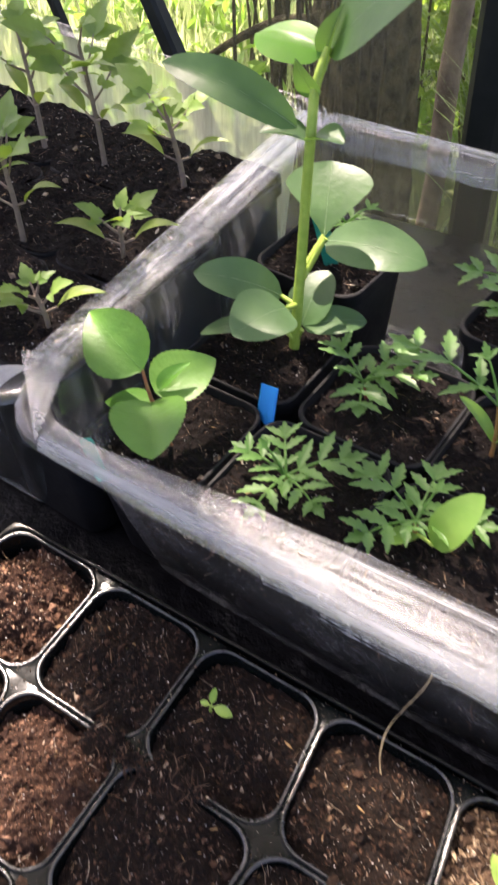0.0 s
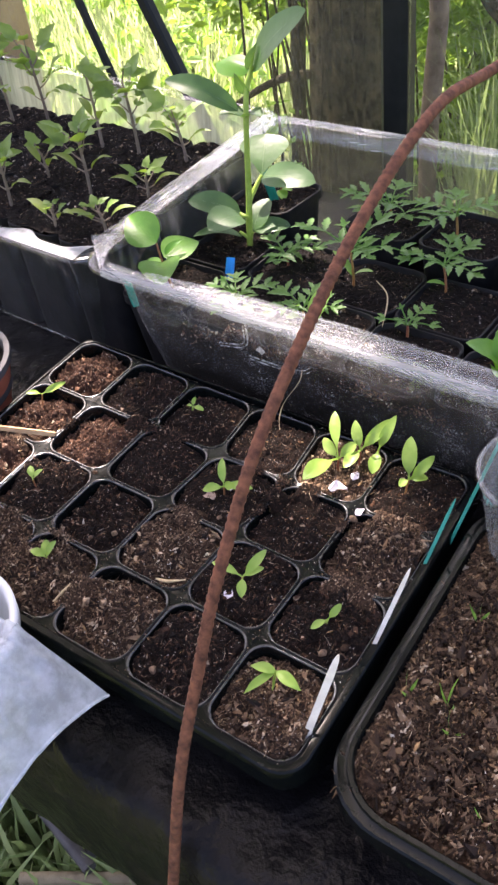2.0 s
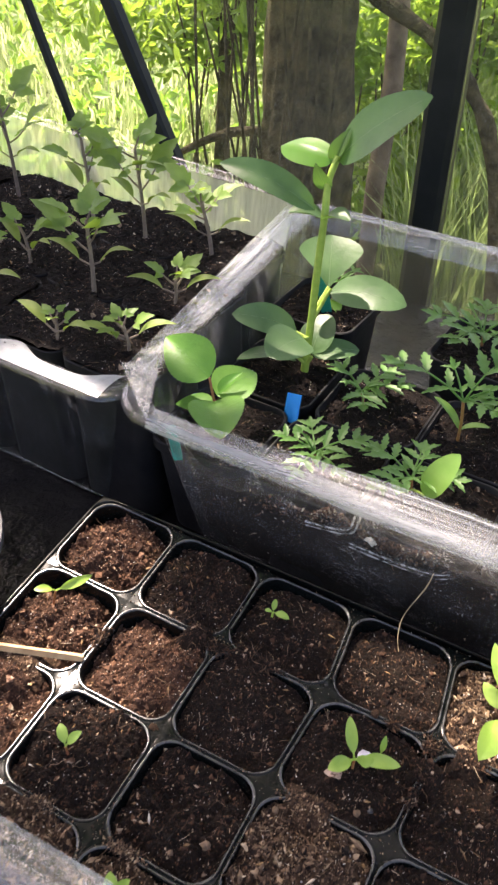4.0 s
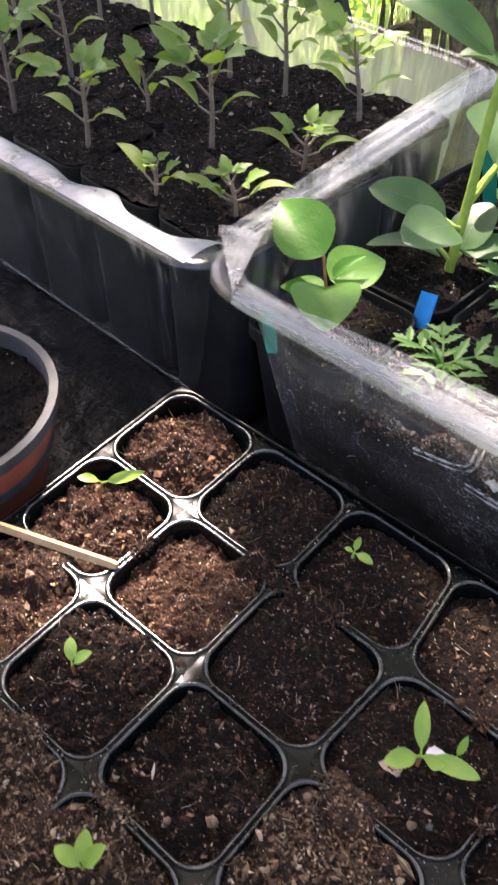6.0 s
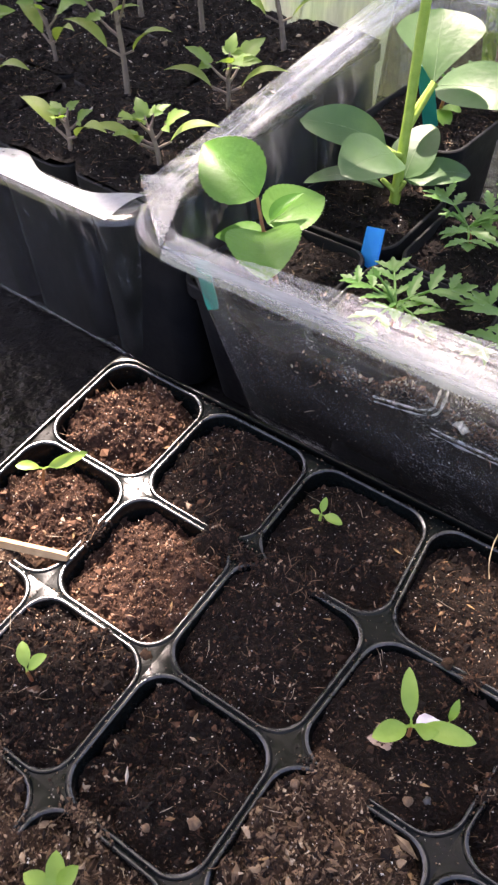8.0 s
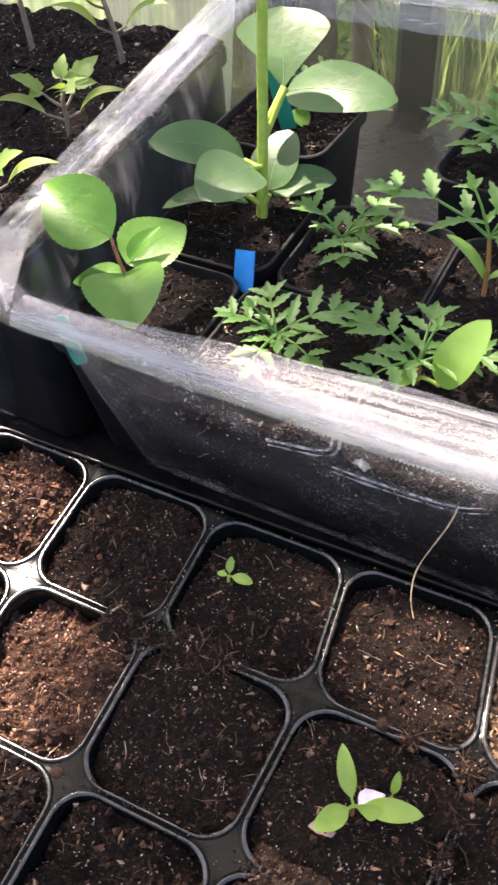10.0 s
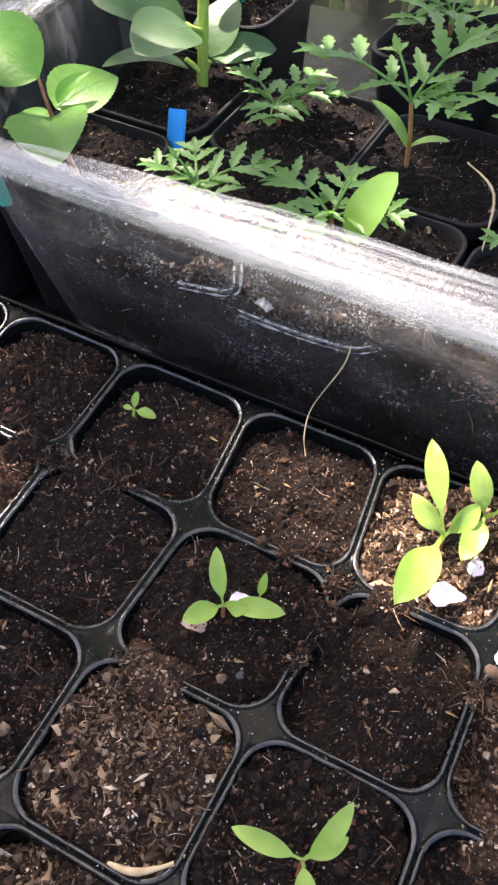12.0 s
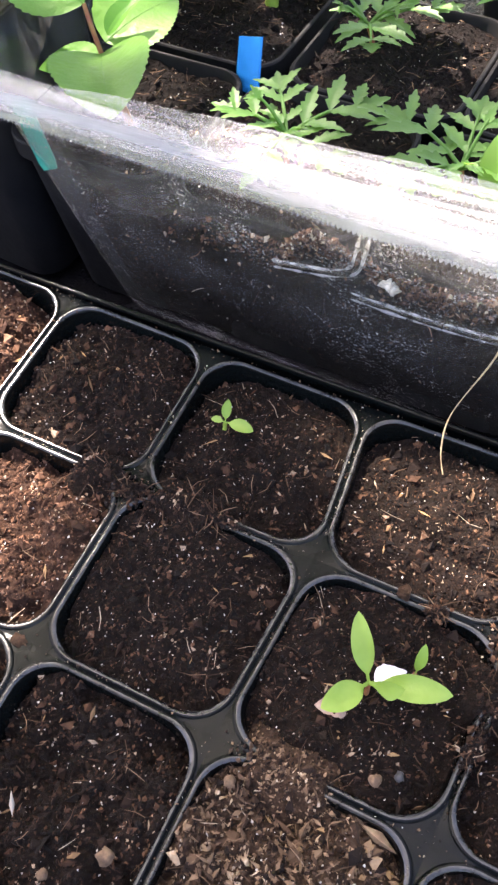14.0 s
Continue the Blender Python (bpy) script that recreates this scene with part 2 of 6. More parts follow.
VEIN = leafy("leaf_vein", (0.12, 0.2, 0.09), (0.19, 0.28, 0.14), (0.3, 0.5, 0.08), 60, 0.5, 0.2)
# brighter copy of BEAN: sun through the folded leaf is in its colour
BACKLIT_BEAN = leafy("backlit_bean_leaf", (0.08, 0.17, 0.04), (0.15, 0.26, 0.07), (0.35, 0.85, 0.04), 45, 0.4, 0.5)
BEAN = leafy("bean_leaf", (0.034, 0.082, 0.027), (0.076, 0.148, 0.054), (0.22, 0.46, 0.06), 45, 0.42, 0.18, 0.0005, 0.32)
APPLE = leafy("apple_leaf", (0.068, 0.195, 0.028), (0.135, 0.3, 0.05), (0.26, 0.58, 0.05), 70, 0.4, 0.35, 0.001)
MARI = leafy("marigold_leaf", (0.05, 0.14, 0.027), (0.115, 0.24, 0.056), (0.3, 0.6, 0.07), 120, 0.4, 0.34)
SEEDLEAF = leafy("tomato_seed_leaf", (0.12, 0.19, 0.03), (0.24, 0.3, 0.07), (0.35, 0.5, 0.06), 90, 0.5, 0.3)
TOMATO = leafy("tomato_leaf", (0.075, 0.15, 0.03), (0.17, 0.27, 0.065), (0.34, 0.52, 0.06), 90, 0.5, 0.38)
PALE = leafy("marigold_seed_leaf", (0.13, 0.28, 0.045), (0.22, 0.38, 0.08), (0.35, 0.65, 0.07), 60, 0.4, 0.3)
COT = leafy("seedling_leaf", (0.2, 0.35, 0.05), (0.34, 0.49, 0.1), (0.4, 0.65, 0.08), 90, 0.38, 0.28)
BUSH = leafy("bush_leaf", (0.045, 0.1, 0.022), (0.15, 0.25, 0.05), (0.4, 0.6, 0.07), 5, 0.5, 0.48)
CROWN = leafy("crown_leaf", (0.03, 0.08, 0.018), (0.08, 0.16, 0.03), (0.2, 0.4, 0.05), 5, 0.5, 0.25)
GRASS = leafy("grass_blade", (0.11, 0.18, 0.05), (0.36, 0.43, 0.18), (0.6, 0.7, 0.32), 3, 0.5, 0.45)
WEED = leafy("weed_leaf", (0.06, 0.14, 0.025), (0.2, 0.32, 0.08), (0.35, 0.6, 0.08), 3, 0.5, 0.4)
# darker copy of GRASS: the tree's and bench's shade is in its colour
SHADED_GRASS = leafy("shaded_grass", (0.1, 0.15, 0.05), (0.28, 0.34, 0.15), (0.35, 0.48, 0.17), 3, 0.5, 0.4)
TURF = solid("turf", (0.05, 0.075, 0.022), (0.17, 0.2, 0.075), 6, 0.95, bump_by=0.03, bump_scale=60)
WET = soil_ground("wet_compost", (0.003, 0.002, 0.0015), (0.017, 0.009, 0.0055))
DRY = soil_ground("dry_compost", (0.01, 0.006, 0.004), (0.078, 0.044, 0.025))
WET_BITS = crumbly("wet_crumbs", [(0.0, (0.003, 0.002, 0.0015)), (0.6, (0.013, 0.007, 0.0045)), (0.86, (0.055, 0.027, 0.015)), (0.975, (0.13, 0.065, 0.035)), (1.0, (0.34, 0.25, 0.17))])
DRY_BITS = crumbly("dry_crumbs", [(0.0, (0.008, 0.005, 0.004)), (0.3, (0.02, 0.011, 0.007)), (0.6, (0.1, 0.06, 0.036)), (0.88, (0.23, 0.15, 0.09)), (0.97, (0.38, 0.27, 0.17)), (1.0, (0.54, 0.43, 0.31))])
FIBRE = crumbly("peat_fibre", [(0.0, (0.02, 0.011, 0.007)), (0.6, (0.08, 0.045, 0.026)), (0.9, (0.2, 0.13, 0.08)), (1.0, (0.45, 0.36, 0.26))])

BARKY = crumbly("bark_crumbs", [(0.0, (0.012, 0.007, 0.004)), (0.45, (0.042, 0.024, 0.013)), (0.8, (0.1, 0.059, 0.031)), (0.96, (0.2, 0.125, 0.066)), (1.0, (0.4, 0.31, 0.21))])
# wet compost darkened further: the shade inside trays and pots is in the colour
SHADED_SOIL = soil_ground("shaded_compost", (0.002, 0.0013, 0.001), (0.0075, 0.004, 0.0027))
SHADED_BITS = crumbly("shaded_crumbs", [(0.0, (0.002, 0.0014, 0.001)), (0.65, (0.0055, 0.003, 0.002)), (0.92, (0.02, 0.0105, 0.0062)), (0.985, (0.065, 0.034, 0.02)), (1.0, (0.22, 0.16, 0.11))])
# redder, lighter compost: the sun's warmth is put into its colour
SUNLIT_SOIL = soil_ground("sunlit_compost", (0.009, 0.005, 0.0035), (0.075, 0.037, 0.022))
SUNLIT_BITS = crumbly("sunlit_crumbs", [(0.0, (0.01, 0.005, 0.003)), (0.38, (0.04, 0.018, 0.01)), (0.82, (0.165, 0.084, 0.048)), (0.96, (0.31, 0.18, 0.115)), (1.0, (0.5, 0.4, 0.28))])
TAN = crumbly("tan_chips", [(0.0, (0.08, 0.045, 0.025)), (0.5, (0.2, 0.12, 0.06)), (0.85, (0.36, 0.22, 0.1)), (1.0, (0.5, 0.45, 0.38))], 0.8)
GRIT = crumbly("pale_grit", [(0.0, (0.25, 0.2, 0.15)), (1.0, (0.7, 0.66, 0.6))], 0.5)


# ---- builders ----
class Geo:
    """Vertices, faces and a material slot for each face."""

    def __init__(self):
        self.v, self.f, self.m = [], [], []

    def add(self, verts, faces, slot=0):
        k = len(self.v)
        self.v += [tuple(p) for p in verts]
        self.f += [tuple(i + k for i in q) for q in faces]
        self.m += [slot] * len(faces)
        return self

    def grid(self, rows, slot=0, closed=False):
        """Faces between rows of points of equal length; closed: each row is a ring."""
        w = len(rows[0])
        faces = []
        for i in range(len(rows) - 1):
            for j in range(w if closed else w - 1):
                k = (j + 1) % w
                faces.append((i * w + j, i * w + k, (i + 1) * w + k, (i + 1) * w + j))
        return self.add([p for r in rows for p in r], faces, slot)

    def tube(self, pts, radii, sides=8, slot=0, caps=True):
        pts = [Vector(p) for p in pts]
        rows = []
        ref = Vector((0.31, 0.17, 0.93))
        for i, p in enumerate(pts):
            d = (pts[min(i + 1, len(pts) - 1)] - pts[max(i - 1, 0)]).normalized()
            if abs(d.dot(ref)) > 0.97:
                ref = Vector((0.9, 0.3, 0.1))
            a = d.cross(ref).normalized()
            b = d.cross(a)
            r = radii[i] if isinstance(radii, (list, tuple)) else radii
            rows.append([p + r * (math.cos(t) * a + math.sin(t) * b) for t in (2 * math.pi * k / sides for k in range(sides))])
        k = len(self.v)
        self.grid(rows, slot, True)
        if caps:
            self.add(rows[0], [tuple(range(sides))], slot)
            self.add(rows[-1], [tuple(reversed(range(sides)))], slot)
        return self


def part(name, geo, material, parent=None, label="", smooth=True):
    base = Vector((0, 0, 0))
    if parent is not None:
        base = parent.matrix_world.translation if parent.parent is None else parent.parent.location
    me = bpy.data.meshes.new(name)
    me.from_pydata([(x - base.x, y - base.y, z - base.z) for x, y, z in geo.v], [], geo.f)
    for m in material if isinstance(material, (list, tuple)) else [material]:
        me.materials.append(m)
    if len(me.materials) > 1:
        me.polygons.foreach_set("material_index", geo.m)
    if smooth:
        me.polygons.foreach_set("use_smooth", [True] * len(me.polygons))
    if name in ("cell", "rim", "pot_body", "tray_body"):
        me.set_sharp_from_angle(angle=radians(32))
    me.update()
    ob = new(name, me)
    if parent is not None:
        ob.parent = parent
    if label:
        ob["label"] = label
    return ob


def thing(name, at, label, category, group="", kind=""):
    ob = new(name)
    ob.location = at
    ob.empty_display_size = 0.01
    ob.matrix_world = Matrix.Translation(at)
    return tagged(ob, label, category, group, kind)


def bent(pts, n=8):
    """A smooth line through the points."""
    pts = [Vector(p) for p in pts]
    out = []
    for i in range(len(pts) - 1):
        a, b, c, d = pts[max(i - 1, 0)], pts[i], pts[i + 1], pts[min(i + 2, len(pts) - 1)]
        for k in range(n):
            t = k / n
            out.append(0.5 * (2 * b + (c - a) * t + (2 * a - 5 * b + 4 * c - d) * t * t + (3 * b - a - 3 * c + d) * t ** 3))
    return out + [pts[-1]]


SHAPES = {
    "oval": lambda u: math.sin(math.pi * u ** 0.88) ** 0.52,
    "round": lambda u: math.sin(math.pi * u ** 0.75) ** 0.5,
    "ovate": lambda u: math.sin(math.pi * u ** 0.62) ** 0.8,
    "lance": lambda u: math.sin(math.pi * u ** 0.8) ** 0.95,
    "spoon": lambda u: max(0.13 if u < 0.9 else 0.0, math.sin(math.pi * min(1, max(0, (u - 0.22) / 0.78)) ** 1.15) ** 0.75),
    "fan": lambda u: math.sin(math.pi * u ** 1.45) ** 0.55 * (0.35 + 0.65 * min(1, 1.6 * u)),
    "paddle": lambda u: max(0.16 * (1 - u) if u < 0.9 else 0.0, math.sin(math.pi * min(1, max(0, (u - 0.16) / 0.84)) ** 0.95) ** 0.62),
    "tomato": lambda u: math.sin(math.pi * u ** 0.6) ** 0.9 * (1 + 0.3 * (((u * 3.2 + 0.25) % 1.0) - 0.5) * (1 if u < 0.8 else 0.0)),
}


def blade(geo, base, tip, width, shape="oval", up=(0, 0, 1), arch=0.08, cup=0.12, teeth=0, depth=0.1, fold=0.0, wave=0.0, slot=0, rows=14):
    """One leaf blade from base to tip; arch lifts its middle, cup and fold raise its edges."""
    base, tip, up = Vector(base), Vector(tip), Vector(up)
    d = tip - base
    length = d.length
    side = d.cross(up).normalized()
    nrm = side.cross(d).normalized()
    f = SHAPES[shape]
    grid = []
    cross = (-1, -0.66, -0.33, 0, 0.33, 0.66, 1)
    if teeth:
        rows = max(rows, teeth * (5 if depth > 0.3 else 3))
    for i in range(rows + 1):
        u = i / rows
        w = 0.5 * width * max(f(min(max(u, 0.001), 0.999)), 0.0)
        if teeth:
            w *= 1 + depth * (((u * teeth) % 1.0) - 0.5) * (1 if u < 0.97 else 0)
        c = base + d * u + nrm * (arch * length * 4 * u * (1 - u))
        row = []
        for s in cross:
            lift = cup * w * s * s + fold * w * abs(s) + wave * width * math.sin(9 * u + 2.2 * s) * abs(s)
            row.append(c + side * (w * s) + nrm * lift)
        grid.append(row)
    geo.grid(grid, slot)
    return geo


def crumbs(geo, n, sampler, size, slot=1, flat=0.75, seed=0, long=0.0):
    """n irregular grains at the points that sampler gives."""
    r = np.random.default_rng(seed)
    o = np.array([(1, 0, 0), (-1, 0, 0), (0, 1, 0), (0, -1, 0), (0, 0, 1), (0, 0, -1)], float)
    tri = ((0, 2, 4), (2, 1, 4), (1, 3, 4), (3, 0, 4), (2, 0, 5), (1, 2, 5), (3, 1, 5), (0, 3, 5))
    s = size * np.exp(np.clip(r.normal(0, 0.5, n), -1.2, 0.8))
    for i in range(n):
        q = Euler((r.normal(0, 0.5), r.normal(0, 0.5), r.uniform(0, 6.28)) if long else r.uniform(0, 6.28, 3)).to_matrix()
        pts = o * (r.uniform(0.55, 1.35, (6, 1))) * s[i] * np.array((1 + long * r.uniform(0, 1), r.uniform(0.5, 1) * (0.75 if long else 1), r.uniform(0.4, 1) * flat))
        pts = pts @ np.array(q)
        geo.add(pts + np.array(sampler(r)), tri, slot)


def fibres(geo, n, sampler, length, slot=2, seed=0, thick=0.00015):
    r = np.random.default_rng(seed + 99)
    for i in range(n):
        p = Vector(sampler(r)) + Vector((0, 0, 0.0006))
        a = r.uniform(0, 6.28)
        d = Vector((math.cos(a), math.sin(a), r.uniform(-0.15, 0.35)))
        k = Vector((-d.y, d.x, 0)) * r.uniform(-0.35, 0.35)
        ln = length * r.uniform(0.35, 1.5)
        geo.tube([p, p + d * ln * 0.5 + k * ln * 0.4, p + d * ln], [thick, thick * 1.2, thick * 0.5], 3, slot, False)


def heap(x0, x1, y0, y1, z, rough, seed, n=26, corner=0.011, lift=None, clump=0.4):
    """A soil surface in a rounded box: its height function and its mesh rows."""
    def h(x, y):
        v = noise.fractal(Vector((x * 55 + seed * 7.1, y * 55, seed)), 0.9, 2.1, 5) * rough
        v += noise.noise(Vector((x * 28, y * 28 + seed * 3.7, 0.5 * seed))) * rough * 1.4
        v += noise.fractal(Vector((x * 240, y * 240, seed * 0.3)), 0.7, 2.0, 3) * rough * 0.45
        v += noise.noise(Vector((x * 120, y * 120, seed * 1.7))) * rough * clump
        if clump > 0.5:
            v += (0.5 - abs(noise.noise(Vector((x * 170, y * 170, seed * 0.9))))) * rough * 0.5
        if lift:
            v += lift(x, y)
        return z + v
    rows = []
    for i in range(n + 1):
        row = []
        for j in range(n + 1):
            a, b = 2 * i / n - 1, 2 * j / n - 1
            x, y = (x0 + x1) / 2 + a * (x1 - x0) / 2, (y0 + y1) / 2 + b * (y1 - y0) / 2
            k = corner * 0.3 * (abs(a * b) ** 6)
            x, y = x - math.copysign(k, a), y - math.copysign(k, b)
            row.append((x, y, h(x, y)))
        rows.append(row)
    return h, rows


def soil(name, box, z, rough, seed, parent, dry=0, bits=3600, size=0.00046, strands=13, n=48, lift=None, clump=0.4, shape=None):
    x0, x1, y0, y1 = box
    g = Geo()
    h, rows = heap(x0, x1, y0, y1, z, rough, seed, n, lift=lift, clump=clump)
    g.grid(list(zip(*rows)))

    def at(r):
        while True:
            a, b = r.uniform(-1, 1, 2)
            if abs(a) ** 5 + abs(b) ** 5 < 0.93:
                break
        x, y = (x0 + x1) / 2 + a * (x1 - x0) / 2 * 0.985, (y0 + y1) / 2 + b * (y1 - y0) / 2 * 0.985
        return x, y, h(x, y)
    def over(r):
        x, y, z = at(r)
        return x, y, z + abs(r.normal(0, 0.0006))
    if dry == 1:
        crumbs(g, int(bits * 0.62), at, size, 1, 0.8, seed)
        crumbs(g, int(bits * 0.4), over, size * 0.95, 1, 0.85, seed + 300, 1.6)
        crumbs(g, bits // 220, over, 0.0010, 4, 0.4, seed + 700, 1.6)
        fibres(g, bits // 26, over, 0.0034, 2, seed + 40, 0.00016)
    else:
        crumbs(g, int(bits * 0.9), at, size, 1, 0.8, seed)
        crumbs(g, bits // (14 if dry == 2 else 7), over, size * 1.0, 1, 0.8, seed + 300, 1.4 if dry == 2 else 2.0)
        crumbs(g, bits // 260, over, size * 1.5, 4, 0.5, seed + 350, 2.4)
        crumbs(g, bits // 1500, over, 0.0009, 4, 0.5, seed + 700, 1.2)
    crumbs(g, bits // 60, at, size * 2.2, 1, 0.7, seed + 500)
    crumbs(g, bits // 20, over, size * 0.5, 3, 0.9, seed + 900)
    crumbs(g, bits // 26, at, size * 2.9, 1, 0.8, seed + 1100)
    if dry == 1:
        crumbs(g, bits // 34, over, size * 2.6, 1, 0.5, seed + 1200, 1.2)
        crumbs(g, bits // 500, over, size * 3.0, 4, 0.5, seed + 1400, 1.0)
    fibres(g, strands * 3, over, 0.0055, 2, seed, 0.00011)
    if shape:
        shape(g)
    # kind 3 is kind 0 with the pots' shade put into its colour
    ob = part(name, g, {0: [WET, WET_BITS, FIBRE, GRIT, TAN], 1: [DRY, DRY_BITS, FIBRE, GRIT, TAN], 2: [SUNLIT_SOIL, SUNLIT_BITS, FIBRE, GRIT, TAN], 3: [SHADED_SOIL, SHADED_BITS, FIBRE, GRIT, TAN]}[int(dry)], parent, "dry crumbly brown compost" if dry == 1 else "crumbly compost in sunlit reddish-brown" if dry == 2 else "moist dark peat compost", smooth=False)
    return tagged(ob, kind="stuff")


def ring(cx, cy, hx, hy, r, z, k=6):
    """A rounded rectangle, anticlockwise, of 4 * (k + 1) points."""
    r = min(r, hx, hy)
    out = []
    for sx, sy, a0 in ((1, 1, 0), (-1, 1, 90), (-1, -1, 180), (1, -1, 270)):
        for i in range(k + 1):
            a = radians(a0 + 90 * i / k)
            out.append(Vector((cx + sx * (hx - r) + r * math.cos(a), cy + sy * (hy - r) + r * math.sin(a), z)))
    return out


def square_ring(cx, cy, h, r, z, k=6):
    """The same count of points as ring(), on the straight edges of a square."""
    out = []
    for p in ring(cx, cy, h, h, r, z, k):
        dx, dy = p.x - cx, p.y - cy
        f = h / max(abs(dx), abs(dy))
        out.append(Vector((cx + dx * f, cy + dy * f, z)))
    return out


# ---- ground ----
def make_ground():
    g = Geo()
    xs = [-60, -25, -12, -8, -5, -3, -2, -1.2, -0.6, 0, 0.6, 1.2, 2, 4, 10, 30, 60]
    ys = [-30, -10, -4, -2, -1, -0.4, 0.2, 0.8, 1.4, 2, 2.7, 3.5, 4.5, 6, 8, 11, 15, 25, 45, 90]
    g.grid([[(x, y, GROUND + 0.05 * noise.noise(Vector((x * 0.8, y * 0.8, 0)))) for x in xs] for y in ys])
    ob = part("ground", g, TURF)
    return tagged(ob, "rough sunlit meadow turf round the greenhouse", "ground", kind="structure")


def grass(name, count, spots, tall, label, mat, seed):
    """Blades by the thousand, as one mesh."""
    r = np.random.default_rng(seed)
    g = Geo()
    for i in range(count):
        x, y = spots(r)
        a = r.uniform(0, 6.28)
        hgt = tall * r.uniform(0.4, 1.25)
        lean = r.uniform(0.1, 0.7) * hgt
        w = 0.0035 * r.uniform(0.7, 1.8) * (1.16 if tall < 0.3 else 0.5)
        dx, dy = math.cos(a), math.sin(a)
        px, py = -dy * w, dx * w
        z = GROUND - 0.01
        g.add([(x - px, y - py, z), (x + px, y + py, z), (x + dx * lean * 0.3 + px * 0.8, y + dy * lean * 0.3 + py * 0.8, z + hgt * 0.55),
               (x + dx * lean * 0.3 - px * 0.8, y + dy * lean * 0.3 - py * 0.8, z + hgt * 0.55), (x + dx * lean, y + dy * lean, z + hgt * (1 if i % 3 else 0.85))],
              [(0, 1, 2, 3), (3, 2, 4)])
    return tagged(part(name, g, mat), label, "grass", kind="stuff")


def cone_spots(eye, a0, a1, d0, d1):
    def f(r):
        a, d = radians(r.uniform(a0, a1)), math.sqrt(r.uniform(d0 * d0, d1 * d1))
        return eye[0] - math.sin(a) * d, eye[1] + math.cos(a) * d
    return f


make_ground()
EYE0 = (0.36, -0.35)
grass("meadow_grass", 22000, cone_spots(EYE0, 19, 62, 2.3, 9.0), 0.16, "tall bright sunlit meadow grass", GRASS, 3)
grass("tall_grass", 11000, cone_spots(EYE0, -4, 19, 1.6, 4.2), 0.5, "long green grass stalks behind the greenhouse", SHADED_GRASS, 4)
grass("rough_grass", 12000, lambda r: (r.normal(0, 3.2), r.normal(0.5, 3.2)) if r.uniform() < 0.97 else (r.uniform(-9, 9), r.uniform(-8, 9)), 0.13, "rough meadow grass all round the greenhouse", GRASS, 6)
grass("lawn_grass", 6000, lambda r: (r.uniform(-0.75, 0.45), r.uniform(-0.75, -0.05)), 0.11, "shaded rough grass below the bench", SHADED_GRASS, 5)


# ---- trees and shrubs ----
def leaf_cloud(n, centre, spread, size, seed, keep=None):
    r = np.random.default_rng(seed)
    g = Geo()
    lobes = [np.array(centre) + r.normal(0, 1, 3) * np.array(spread) * 0.62 for _ in range(max(5, n // 130))]
    done = 0
    while done < n:
        c = lobes[r.integers(len(lobes))] + r.normal(0, 1, 3) * np.array(spread) * 0.3
        if keep and not keep(c):
            done += 0.2
            continue
        done += 1
        m = np.array(Euler((r.normal(0, 0.7), r.normal(0, 0.7), r.uniform(0, 6.28))).to_matrix())
        s = size * r.uniform(0.55, 1.35)
        pts = np.array([(-1, 0, 0), (-0.35, 0.42, 0.1), (0.45, 0.36, 0.08), (1, 0, -0.12), (0.45, -0.36, 0.08), (-0.35, -0.42, 0.1)]) * s * 0.5
        g.add(pts @ m.T + c, [(0, 1, 2, 3), (0, 3, 4, 5)])
    return g


def limb(g, a, b, r0, r1, bow, seed, slot=0, sides=9):
    a, b = Vector(a), Vector(b)
    r = np.random.default_rng(seed)
    pts = []
    for i in range(9):
        t = i / 8
        p = a.lerp(b, t) + Vector(bow) * (4 * t * (1 - t)) + Vector(r.normal(0, 1, 3)) * r0 * 0.12
        pts.append(p)
    g.tube(pts, [(r0 + (r1 - r0) * i / 8) * (1 + 0.05 * r.normal()) for i in range(9)], sides, slot, False)


# chosen sunlit spots (x, y, z, radius); crown leaves on their sun paths are dropped
FLECKS = [(0.255, -0.03, 0.045, 0.026), (0.25, -0.05, 0.045, 0.014), (0.20, -0.025, 0.042, 0.012), (0.028, -0.024, 0.056, 0.024), (0.033, -0.08, 0.05, 0.018), (0.07, -0.088, 0.05, 0.016), (0.045, -0.13, 0.05, 0.014), (0.057, -0.057, 0.055, 0.008), (0.057, -0.114, 0.055, 0.006),
          (0.195, 0.008, 0.131, 0.02), (0.225, 0.006, 0.131, 0.02), (0.255, 0.004, 0.131, 0.014), (-0.06, 0.022, 0.126, 0.026), (-0.02, 0.06, 0.135, 0.016), (0.0, 0.1, 0.131, 0.02), (-0.01, 0.2, 0.131, 0.022),
          (0.106, 0.173, 0.145, 0.027), (0.06, 0.195, 0.155, 0.028), (0.1, 0.19, 0.25, 0.006), (0.02, 0.16, 0.215, 0.004), (0.03, 0.195, 0.22, 0.018), (0.19, 0.065, 0.105, 0.016), (0.1, 0.05, 0.09, 0.007), (0.02, 0.075, 0.125, 0.016),
          (-0.09, 0.12, 0.17, 0.008), (-0.03, 0.13, 0.14, 0.006), (0.145, 0.017, 0.088, 0.007), (0.193, 0.015, 0.085, 0.008),
          (0.03, -0.026, 0.045, 0.015), (0.012, -0.07, 0.045, 0.013), (0.078, -0.1, 0.045, 0.014), (0.03, -0.14, 0.045, 0.014), (0.27, -0.035, 0.045, 0.02),
          (0.185, -0.001, 0.131, 0.012), (0.21, -0.004, 0.131, 0.02), (0.24, -0.006, 0.131, 0.02)]


